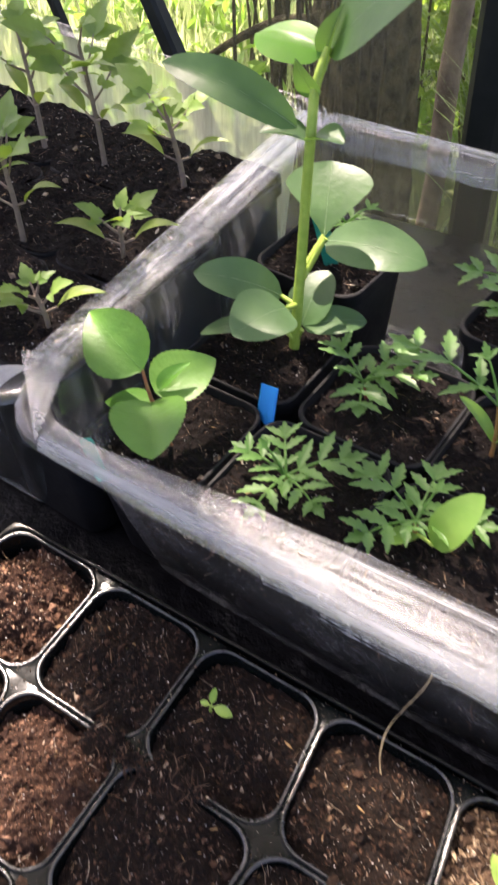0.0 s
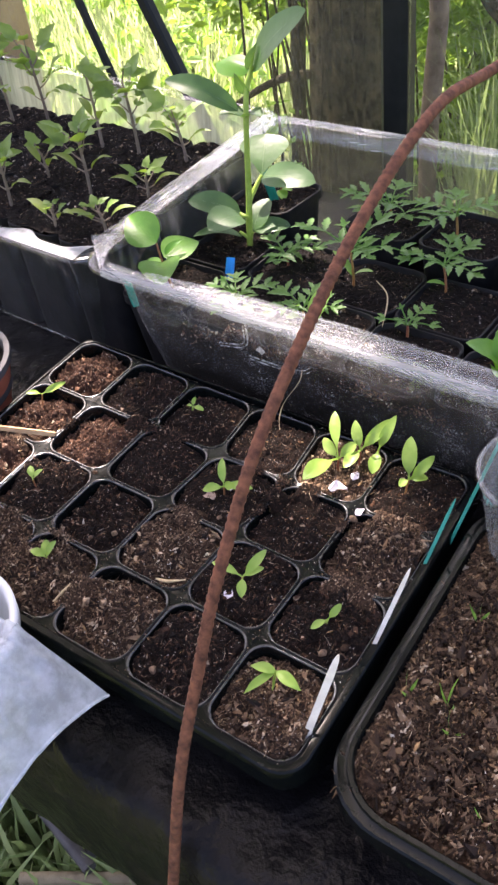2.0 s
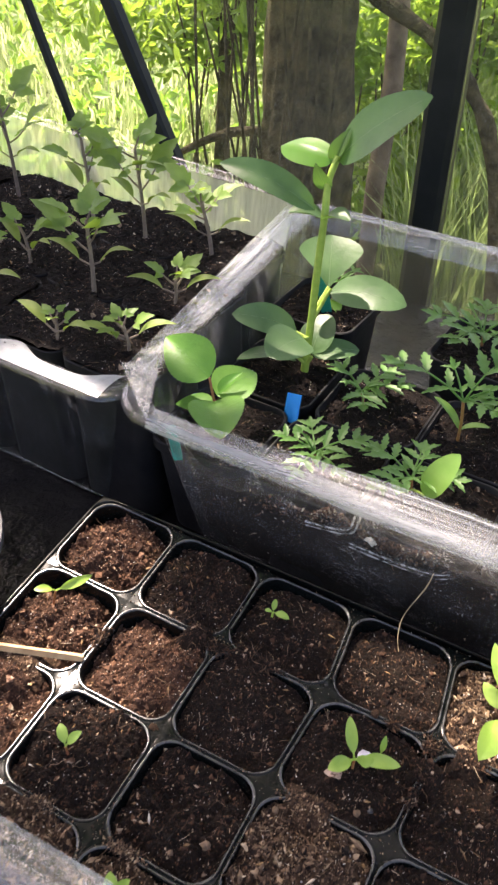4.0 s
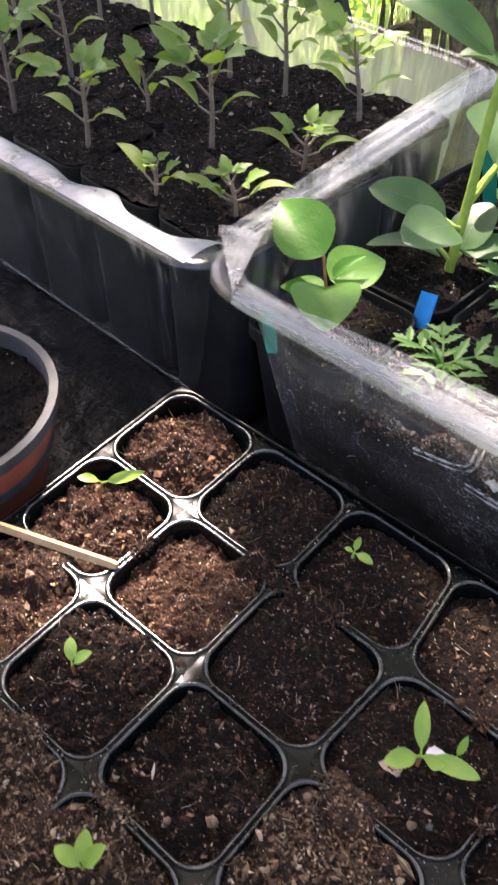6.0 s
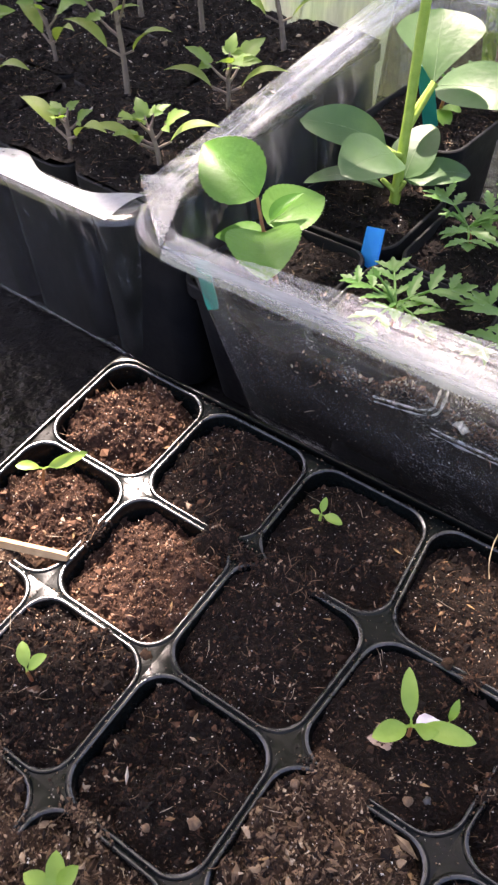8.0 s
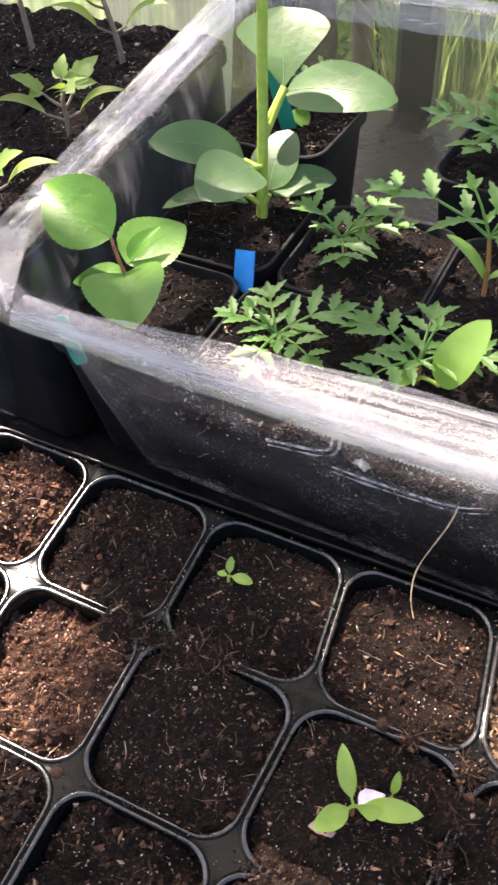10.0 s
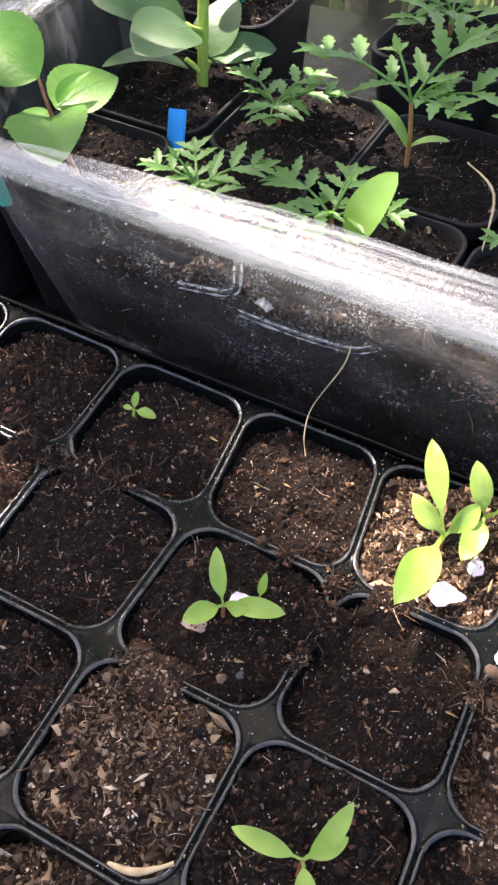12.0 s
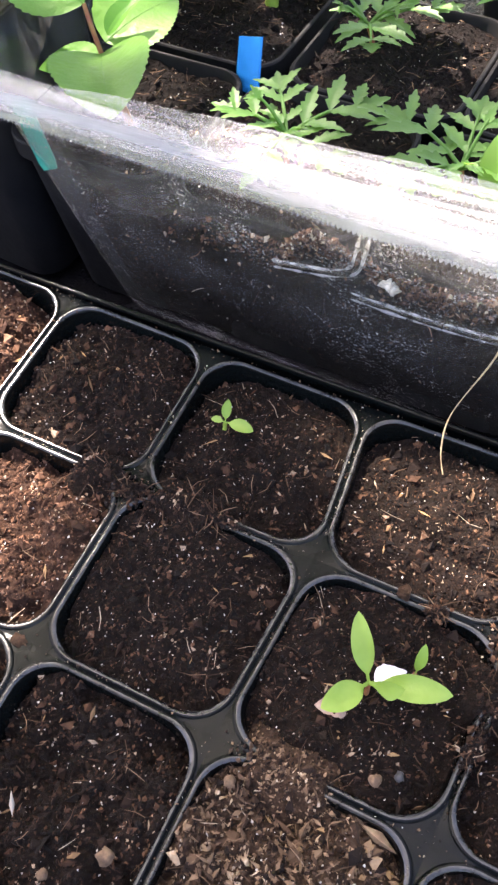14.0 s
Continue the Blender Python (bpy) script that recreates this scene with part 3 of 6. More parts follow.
def shades(c):
    """Whether a leaf there keeps clear of the sun's paths to the chosen FLECKS."""
    for a, b, z, r in FLECKS:
        k = (c[2] - z) / SUN.z
        if (c[0] - SUN.x * k - a) ** 2 + (c[1] - SUN.y * k - b) ** 2 < (r + 0.016) ** 2:
            return False
    return True


def shade_tree():
    t = thing("shade_tree", (-0.335, 1.06, GROUND), "old rough-barked tree with dark trunk and leafy crown", "tree")
    g = Geo()
    rough = []
    for i in range(90):
        u = i / 89
        ring_pts = []
        for k in range(48):
            a = 2 * math.pi * k / 48
            q = Vector((math.cos(a) * 2.6, math.sin(a) * 2.6, u * 7))
            rr = (0.082 - 0.016 * u + 0.05 * max(0, 0.5 - u) ** 1.5) * (1 + 0.12 * noise.fractal(q * 1.7, 0.8, 2, 4) + 0.09 * noise.noise(Vector((q.x * 3.6, q.y * 3.6, u * 5))))
            ring_pts.append((-0.335 - 0.025 * u + rr * math.cos(a), 1.07 + 0.03 * u + rr * math.sin(a), GROUND - 0.05 + 1.55 * u))
        rough.append(ring_pts)
    g.grid(rough, 0, True)
    limb(g, (-0.36, 1.1, 0.88), (-0.75, 1.9, 2.6), 0.07, 0.03, (0, -0.1, 0.15), 2)
    limb(g, (-0.36, 1.1, 0.88), (-0.2, 1.7, 2.3), 0.05, 0.02, (0.1, 0, 0.1), 3)
    limb(g, (-0.6, 1.6, 2.0), (-1.5, 2.1, 2.6), 0.03, 0.012, (0, 0.1, 0.1), 4)
    limb(g, (-0.6, 1.6, 2.0), (-0.4, 2.6, 2.9), 0.03, 0.012, (0, 0.1, 0.1), 6)
    part("trunk", g, BARK, t, "rough dark trunk")
    # crown is out of view, set up the sun's line to shade the bench
    c = Vector((0.05, 0.03, 0.05)) + SUN * 3.6
    part("crown", leaf_cloud(34000, c, (1.25, 1.05, 0.5), 0.055, 11, shades), CROWN, t, "leafy crown with gaps cut for the sun flecks", smooth=False)


def sapling(at, top, r0, label, mat, seed, twin=None):
    t = thing("sapling", (*at, GROUND), label, "tree", "young stems behind the greenhouse")
    g = Geo()
    limb(g, (*at, GROUND - 0.03), top, r0, r0 * 0.7, (0.02, 0.01, 0), seed)
    part("trunk", g, mat, t)
    if twin:
        g = Geo()
        limb(g, twin[0], twin[1], r0 * 0.7, r0 * 0.4, twin[2], seed + 1)
        part("limb", g, mat, t)
    return t


def shrub(at, spread, n, size, label, seed, mat=BUSH):
    t = thing("shrub", (at[0], at[1], GROUND), label, "shrub", "bushes behind the greenhouse")
    r = np.random.default_rng(seed)
    for i in range(6):
        g = Geo()
        limb(g, (at[0] + r.normal(0, 0.05), at[1] + r.normal(0, 0.05), GROUND), (at[0] + r.normal(0, spread[0] * 0.7), at[1] + r.normal(0, spread[1] * 0.7), at[2] + spread[2] * r.uniform(0, 0.8)), 0.004, 0.002, (0, 0, 0.05), seed + i, sides=5)
        part("twig", g, BARK, t)
    part("foliage", leaf_cloud(n, at, spread, size, seed), mat, t, "small green leaves", smooth=False)


def weeds():
    r = np.random.default_rng(55)
    g = Geo()
    spots = cone_spots(EYE0, 20, 62, 2.2, 8.0)
    for k in range(650):
        x, y = spots(r)
        n = int(r.integers(8, 26))
        tall = r.uniform(0.05, 0.22)
        for i in range(n):
            p = np.array((x, y, GROUND)) + np.array((r.normal(0, 0.06), r.normal(0, 0.06), r.uniform(0.02, tall)))
            m = np.array(Euler((r.normal(0, 0.8), r.normal(0, 0.8), r.uniform(0, 6.28))).to_matrix())
            pts = np.array([(-1, 0, 0), (-0.3, 0.4, 0.1), (0.5, 0.3, 0.1), (1, 0, -0.1), (0.5, -0.3, 0.1), (-0.3, -0.4, 0.1)]) * 0.035 * r.uniform(0.5, 1.3)
            g.add(pts @ m.T + p, [(0, 1, 2, 3), (0, 3, 4, 5)])
    tagged(part("meadow_weeds", g, WEED, smooth=False), "sunlit leafy weeds among the meadow grass", "weeds", kind="stuff")


weeds()
shade_tree()
sapling((-0.284, 1.264), (-0.27, 1.28, 0.9), 0.022, "slim pale brown bark stem behind the greenhouse", BARK_PALE, 21)
sapling((-0.86, 1.64), (-0.83, 1.66, 1.0), 0.022, "thin dark forked stem among the bushes", BARK, 22, ((-0.84, 1.65, -0.1), (-1.0, 1.75, 0.6), (0.03, 0, 0)))
shrub((-0.86, 1.66, -0.02), (0.22, 0.2, 0.10), 2300, 0.04, "leafy green bush in dappled shade", 31)
shrub((-0.40, 1.62, -0.16), (0.15, 0.18, 0.2), 2600, 0.036, "leafy green bush beside the tree trunk", 32)
shrub((-1.35, 2.4, 0.02), (0.3, 0.3, 0.09), 900, 0.05, "bush at the edge of the bright meadow", 33)
shrub((-0.15, 2.5, -0.1), (0.45, 0.3, 0.14), 2200, 0.05, "dense green bush behind long grass", 34)
shrub((-0.2, 1.75, 0.02), (0.2, 0.14, 0.16), 1900, 0.034, "dark leafy bush between the trunk and the post", 36)
shrub((0.2, 2.9, 0.05), (0.4, 0.3, 0.2), 1500, 0.05, "leafy bush beyond the long grass", 37)
shrub((-0.66, 1.4, 0.17), (0.12, 0.1, 0.12), 1100, 0.036, "dark hanging leafy bush in shade", 41)
shrub((-0.42, 0.93, 0.22), (0.06, 0.02, 0.13), 420, 0.022, "leafy shoots climbing the trunk", 38)
# the darker crown leaf colour stands for these shoots' shade
shrub((-0.29, 0.94, 0.27), (0.05, 0.02, 0.11), 300, 0.022, "thin shaded shoots beside the trunk", 39, CROWN)
shrub((-0.75, 2.2, -0.15), (0.28, 0.3, 0.18), 2200, 0.045, "light green bush behind the trunk", 35)
bough = Geo()
line = bent([(-0.26, 1.12, 0.13), (-0.147, 1.1, 0.083), (-0.106, 1.1, 0.05), (-0.062, 1.1, 0.003), (-0.022, 1.1, -0.064), (0.03, 1.09, -0.26), (0.06, 1.07, GROUND - 0.02)], 6)
bough.tube(line, [0.013 + 0.002 * math.sin(k * 0.9) for k in range(len(line))], 9)
tagged(part("fallen_bough", bough, BARK), "dark curved bough leaning behind the greenhouse", "branch")
bough = Geo()
limb(bough, (-0.38, 1.06, -0.1), (-0.64, 1.02, -0.2), 0.010, 0.006, (0, 0, 0.03), 42)
tagged(part("low_branch", bough, BARK), "grey crooked low branch over the grass", "branch")


# ---- greenhouse and bench ----
def bar(g, a, b, w, d, slot=0):
    """A straight bar with eased edges between two points."""
    a, b = Vector(a), Vector(b)
    ax = (b - a).normalized()
    s = ax.cross(Vector((0, 1, 0))).normalized()
    n = s.cross(ax)
    e = min(w, d) * 0.18
    prof = [(-w / 2 + e, -d / 2), (w / 2 - e, -d / 2), (w / 2, -d / 2 + e), (w / 2, d / 2 - e), (w / 2 - e, d / 2), (-w / 2 + e, d / 2), (-w / 2, d / 2 - e), (-w / 2, -d / 2 + e)]
    rows = [[p + s * x + n * y for x, y in prof] for p in (a, b)]
    g.grid(rows, slot, True)
    g.add(rows[0], [tuple(range(8))], slot)
    g.add(rows[1], [tuple(reversed(range(8)))], slot)


def greenhouse():
    t = thing("greenhouse_frame", (0.05, 0.45, GROUND), "dark painted metal greenhouse frame with leaning braces", "greenhouse", kind="structure")
    for name, a, b, w, d in (("post", (0.056, 0.465, GROUND), (0.056, 0.465, 1.3), 0.031, 0.03), ("post", (-0.62, 0.465, GROUND), (-0.62, 0.465, 1.3), 0.028, 0.03), ("post", (0.85, 0.465, GROUND), (0.85, 0.465, 1.3), 0.028, 0.03),
                             ("brace", (-0.152, 0.44, -0.06), (-0.46, 0.44, 0.62), 0.016, 0.016), ("brace", (-0.293, 0.44, -0.06), (-0.53, 0.44, 0.62), 0.008, 0.01), ("top_rail", (-0.62, 0.465, 1.28), (0.85, 0.465, 1.28), 0.03, 0.03)):
        g = Geo()
        bar(g, a, b, w, d)
        part(name, g, FRAME, t, smooth=False)
    for x0, x1 in ((-0.605, 0.04), (0.072, 0.835)):
        g = Geo()
        g.add([(x, y, z) for y in (0.458, 0.462) for x, z in ((x0, -0.02), (x1, -0.02), (x1, 1.264), (x0, 1.264))], [(0, 1, 2, 3), (7, 6, 5, 4), (0, 4, 5, 1), (1, 5, 6, 2), (2, 6, 7, 3), (3, 7, 4, 0)])
        part("glazing_pane", g, GLAZING, t, "dusty clear glazing pane", smooth=False).visible_shadow = False
    g = Geo()
    bar(g, (-0.59, 0.49, GROUND), (-0.575, 0.49, 1.2), 0.05, 0.03)
    tagged(part("timber_batten", g, TIMBER, smooth=False), "pale orange timber batten outside the greenhouse", "post")


def bench():
    t = thing("bench", (0.1, 0.08, GROUND), "slatted staging bench under black polythene", "bench")
    g = Geo()
    bar(g, (-0.9, 0.08, -0.016), (1.0, 0.08, -0.016), 0.02, 0.67)
    part("bench_top", g, FRAME, t, smooth=False)
    for x in (-0.75, 0.85):
        for y in (-0.22, 0.38):
            g = Geo()
            bar(g, (x, y, GROUND), (x, y, -0.027), 0.025, 0.025)
            part("leg", g, FRAME, t, smooth=False)
    g = Geo()
    nx, prof = 240, [(0.425, -0.12), (0.424, -0.02), (0.415, 0.0)] + [(0.39 - 0.0205 * i, 0.0) for i in range(32)] + [(-0.256, 0.0), (-0.264, -0.001), (-0.27, -0.005), (-0.274, -0.012), (-0.277, -0.022), (-0.279, -0.034), (-0.281, -0.047), (-0.282, -0.06), (-0.284, -0.075), (-0.285, -0.09)]
    rows = []
    for y, z in prof:
        row = []
        for i in range(nx + 1):
            x = -0.92 + 1.94 * i / nx
            k = 0.0025 * (1 + noise.noise(Vector((x * 18, y * 18, 2)))) * (1 if z > -0.01 else 0)
            s = (0.008 * noise.noise(Vector((x * 14, z * 6, 5))) + 0.004 * abs(noise.noise(Vector((x * 30 + z * 40, z * 25, 7))))) * min(1, max(0, -z / 0.012))
            fold = 1 - 2.5 * abs(noise.noise(Vector((x * 16 + y * 9, y * 22 - x * 6, 4))))
            k += 0.006 * max(0, fold) ** 2 * min(1, max(0, (-0.236 - y) / 0.02)) + 0.0012 * max(0, fold)
            row.append((x, y - abs(s), z + k + (0.02 * noise.noise(Vector((x * 5, 0, 9))) if z < -0.06 else 0)))
        rows.append(row)
    g.grid(rows)
    tagged(part("polythene_sheet", g, SHEET), "wrinkled black polythene sheet draped over the bench", "sheet")


greenhouse()
bench()

# tubes lying in the grass below the bench
for a, b, r, mat, label in (((-0.2, -0.19, -0.505), (0.03, -0.237, -0.5), 0.008, DULL, "dull grey metal tube lying in the grass"), ((0.02, -0.14, -0.51), (0.012, -0.232, -0.51), 0.008, DULL, "short grey metal tube lying in the grass"),
                            ((-0.04, -0.285, -0.515), (0.24, -0.11, -0.515), 0.007, CANE, "dull weathered cane lying in the grass")):
    g = Geo()
    g.tube([a, Vector(a).lerp(Vector(b), 0.5), b], r, 12)
    tagged(part("cane" if mat is CANE else "metal_tube", g, mat), label, "cane" if mat is CANE else "tube", "tubes in the grass")


# ---- rusty hoop over the bench ----
def hoop():
    pts = bent([(0.298, -0.40, -0.62), (0.300, -0.335, -0.2), (0.303, -0.272, 0.03), (0.304, -0.229, 0.12), (0.304, -0.198, 0.166), (0.304, -0.157, 0.208), (0.304, -0.08, 0.254),
                (0.304, 0.0, 0.279), (0.304, 0.07, 0.275), (0.305, 0.17, 0.262), (0.306, 0.29, 0.22), (0.308, 0.385, 0.12), (0.31, 0.44, -0.1), (0.31, 0.46, -0.62)], 40)
    g = Geo()
    # close spacing gives the rolled ribs
    dense, dr, run = [], [], 0.0
    for a, b in zip(pts[:-1], pts[1:]):
        k = max(1, int((b - a).length / 0.0011)) if -0.1 < a.z else 1
        for j in range(k):
            p = a.lerp(b, j / k)
            if dense:
                run += (p - dense[-1]).length
            dense.append(p)
            dr.append(0.0029 + 0.00028 * math.sin(run * 2 * math.pi / 0.0042))
    g.tube(dense, dr, 9)
    tagged(part("rebar_hoop", g, RUST), "rusty ribbed steel bar bent over the bench", "metal rod")


hoop()


# ---- module tray with compost ----
P, TOP = 0.057, 0.05
NX, NY = 6, 4
DRY_CELLS = {(3, 2), (1, 3), (2, 3), (5, 3), (5, 1), (3, 3), (0, 3), (4, 0)}
# cells under sun flecks, given the lighter, redder compost
SUNLIT_CELLS = {(0, 0), (0, 1), (1, 1), (0, 2)}
LEVEL = {(2, 1): -0.007, (1, 1): -0.010, (3, 0): -0.010, (2, 0): -0.013, (1, 0): -0.008, (0, 0): -0.014, (4, 0): -0.004, (3, 1): -0.006, (3, 2): -0.004, (4, 1): -0.008, (2, 2): -0.011, (5, 0): -0.006, (0, 1): -0.024, (1, 2): -0.007, (3, 3): -0.010, (4, 2): -0.005, (4, 3): -0.008, (5, 1): -0.004}


def warp(p):
    """The thin tray is buckled: its back corner lifts and its middle bulges."""
    x, y, z = p
    k = 0.006 * math.exp(-((x - 0.225) / 0.05) ** 2 - ((y + 0.066) / 0.045) ** 2) + 0.0025 * math.exp(-((x - 0.17) / 0.03) ** 2 - ((y + 0.05) / 0.03) ** 2)
    return x + k, y + 0.002 * max(0, min(1, (-y - 0.1) / 0.07)), z + (0.009 * max(0, 1 - max(x, 0) / 0.15) * max(0, 1 + y / 0.2) - 0.0015 * min(1, max(0, (x - 0.15) / 0.1))) * min(1, z / TOP)


def warped(geo):
    geo.v = [warp(p) for p in geo.v]
    return geo


def module_tray():
    t = thing("module_tray", (0.171, -0.114, 0.004), "black plastic module seed tray of square compost cells", "seed tray")
    h, cell = P / 2, Geo()
    prof = ((0.0002, TOP - 0.0006), (0.0005, TOP - 0.00015), (0.0009, TOP), (0.0014, TOP - 0.00005), (0.0019, TOP - 0.0005), (0.0022, TOP - 0.0015), (0.0025, TOP - 0.004), (0.0031, TOP - 0.014), (0.0085, 0.004))
    rows = [square_ring(0, 0, h, 0.012, TOP - 0.0007, 10)] + [ring(0, 0, h - a, h - a, 0.012 - 0.4 * a, z, 10) for a, z in prof]
    cell.grid(rows, 0, True)
    cell.m = [1 if k // len(rows[0]) in (3, 4) else 0 for k in range(len(cell.f))]
    cell.add(rows[-1], [tuple(range(len(rows[-1])))])
    for i in range(NX):
        for j in range(NY):
            one = Geo()
            pts = [Vector(p) for p in cell.v]
            for k, q in enumerate(ring(0, 0, h, h, 0.0115, TOP - 0.0007, 10)):
                if (i == 0 and q.x < 0 or i == NX - 1 and q.x > 0) and (j == 0 and q.y > 0 or j == NY - 1 and q.y < 0):
                    pts[k] = q
            one.add([(p.x + (i + 0.5) * P, p.y - (j + 0.5) * P, p.z) for p in pts], cell.f)
            one.m = list(cell.m)
            part("cell", warped(one), [BLACK, SCUFF_SHEEN], t)
    g = Geo()
    hx, hy, cx, cy = NX * P / 2, NY * P / 2, NX * P / 2, -NY * P / 2
    out = [ring(cx, cy, hx + a, hy + a, 0.0115 + a, z, 8) for a, z in ((0.0, TOP), (0.0006, TOP + 0.0002), (0.0022, TOP + 0.0004), (0.0042, TOP + 0.0003), (0.0052, TOP - 0.0006), (0.0056, TOP - 0.002), (0.006, TOP - 0.006), (0.0066, TOP - 0.014))]
    out = [ring(cx, cy, hx, hy, 0.0115, TOP - 0.0007, 8)] + out[1:]
    out = [[Vector((0.35 * p.x if p.x < 0 else p.x, 0.35 * p.y if p.y > 0 else p.y, p.z)) for p in r] for r in out]
    g.grid(list(reversed(out)), 0, True)
    part("rim", warped(g), BLACK, t, "glossy black moulded rim")
    for i in range(NX):
        for j in range(NY):
            z = TOP + 0.45 * LEVEL.get((i, j), -0.006) - (0.0012 if (i, j) in SUNLIT_CELLS or (i, j) in DRY_CELLS else 0.0006)
            a = 0.0016
            seed = 100 + i * 10 + j
            r = random.Random(seed)
            hump = (r.uniform(0.3, 0.7), r.uniform(0.3, 0.7), r.uniform(0.0025, 0.005) if (i, j) in SUNLIT_CELLS or (i, j) in DRY_CELLS else r.uniform(0.0008, 0.0035))
            bx = (i * P + a, (i + 1) * P - a, -(j + 1) * P + a, -j * P - a)

            def lift(x, y, bx=bx, hump=hump):
                u, v = (x - bx[0]) / (bx[1] - bx[0]) - hump[0], (y - bx[2]) / (bx[3] - bx[2]) - hump[1]
                c = abs((2 * (x - bx[0]) / (bx[1] - bx[0]) - 1) * (2 * (y - bx[2]) / (bx[3] - bx[2]) - 1))
                return hump[2] * max(-0.35, 1 - 4 * (u * u + v * v)) - 0.006 * c ** 3
            rough, grain, clump, kind = (0.0046, 0.00046, 0.75, 2) if (i, j) in SUNLIT_CELLS else (0.0044, 0.00056, 0.75, 1) if (i, j) in DRY_CELLS else (0.0028, 0.0004, 0.38, 0) if j < 2 else (0.0042, 0.0005, 0.7, 0)
            soil("compost", bx, z, rough, seed, t, kind, 4400 if kind == 0 and j < 2 else 3600, grain, lift=lift, clump=clump, shape=warped)
    return t


module_tray()


# fine crumbs lying on the ribs and webs
def rib_dust():
    g = Geo()

    def at(r):
        k = r.uniform(0, 1)
        x, y = r.uniform(0, NX * P), -r.uniform(0, NY * P)
        if k < 0.4:
            x = P * r.integers(0, NX + 1) + r.normal(0, 0.001)
        elif k < 0.8:
            y = -P * r.integers(0, NY + 1) + r.normal(0, 0.001)
        else:
            x, y = P * r.integers(0, NX + 1) + r.normal(0, 0.004), -P * r.integers(0, NY + 1) + r.normal(0, 0.004)
        return min(max(x, 0.0), NX * P), min(max(y, -NY * P), 0.0), TOP - 0.0003
    crumbs(g, 1500, at, 0.00028, 0, 0.7, 611)
    crumbs(g, 260, at, 0.0005, 0, 0.7, 612)
    crumbs(g, 300, at, 0.00018, 1, 0.7, 613)
    tagged(part("rib_crumbs", warped(g), [DRY_BITS, GRIT], smooth=False), "fine crumbs scattered over the tray ribs", "soil", "spilled compost", "stuff")


rib_dust()


# compost spilled over the ribs
def spill(at, size, seed, dry):
    g = Geo()

    def place(r):
        a, d = r.uniform(0, 6.28), abs(r.normal(0, 0.45))
        return at[0] + math.cos(a) * d * size[0], at[1] + math.sin(a) * d * size[1], TOP + 0.0012 * math.exp(-3 * d) + r.uniform(-0.0006, 0.0006)
    crumbs(g, 600, place, 0.0006, 0, 0.7, seed)
    fibres(g, 8, place, 0.006, 1, seed)
    tagged(part("spilled_compost", warped(g), [DRY_BITS if dry else WET_BITS, FIBRE], smooth=False), "crumbs of compost spilled over the tray ribs", "soil", "spilled compost", "stuff")


for k, (x, y, a, b, dry) in enumerate([(0.114, -0.06, 0.012, 0.006, 0), (0.142, -0.057, 0.010, 0.003, 0), (0.207, -0.058, 0.004, 0.003, 0), (0.227, -0.06, 0.006, 0.008, 0), 
                                       (0.19, -0.114, 0.014, 0.004, 1), (0.228, -0.088, 0.003, 0.01, 0), (0.057, -0.085, 0.004, 0.008, 0), (0.25, -0.057, 0.008, 0.003, 0), (0.114, -0.2, 0.004, 0.016, 1),
                                       (0.32, -0.057, 0.016, 0.004, 1), (0.285, -0.075, 0.003, 0.006, 1), (0.13, -0.171, 0.012, 0.004, 1), (0.085, -0.171, 0.01, 0.004, 1)]):
    spill((x, y), (a, b), 700 + k, dry)



def ridge(a, b, half, dry, seed):
    """Compost heaped along a rib, so that the rib is buried."""
    g = Geo()
    a, b = Vector((*a, 0)), Vector((*b, 0))
    d = (b - a).normalized()
    s = Vector((-d.y, d.x, 0))

    def h(u, v):
        p = a.lerp(b, u) + s * v * half
        end = min(1, 5 * u * (1 - u) + 0.1)
        z = TOP - 0.006 + 0.0076 * (1 - v * v) * end + 0.0011 * noise.fractal(p * 150, 0.8, 2.0, 4)
        return p.x + 0.001 * noise.noise(p * 90), p.y + 0.001 * noise.noise(p * 90 + Vector((5, 0, 0))), z
    g.grid([[h(i / 30, j / 8 - 1) for j in range(17)] for i in range(31)])
    crumbs(g, int(1500 * (b - a).length / 0.05), lambda r: h(r.uniform(0.03, 0.97), r.normal(0, 0.55)), 0.0005, 1, 0.8, seed)
    crumbs(g, 12, lambda r: h(r.uniform(0.1, 0.9), r.normal(0, 0.5)), 0.0012, 1, 0.8, seed + 1)
    fibres(g, 12, lambda r: h(r.uniform(0, 1), r.normal(0, 0.5)), 0.006, 2, seed)
    tagged(part("heaped_compost", warped(g), [DRY, DRY_BITS, FIBRE] if dry else [WET, WET_BITS, FIBRE], smooth=False), "compost heaped over a rib of the tray", "soil", "spilled compost", "stuff")


for k, (a, b, w, dry) in enumerate([((0.118, -0.057), (0.146, -0.058), 0.007, 0), ((0.092, -0.057), (0.112, -0.057), 0.006, 0), ((0.178, -0.115), (0.206, -0.114), 0.008, 1), ((0.228, -0.064), (0.228, -0.082), 0.006, 0),
                                    ((0.236, -0.057), (0.257, -0.057), 0.006, 0), ((0.294, -0.057), (0.335, -0.057), 0.007, 1), ((0.294, -0.115), (0.335, -0.114), 0.008, 1),
                                    ((0.171, -0.182), (0.171, -0.216), 0.008, 1), ((0.114, -0.18), (0.114, -0.218), 0.008, 1), ((0.008, -0.114), (0.045, -0.114), 0.007, 1)]):
    ridge(a, b, w + 0.003, dry, 1300 + 3 * k)


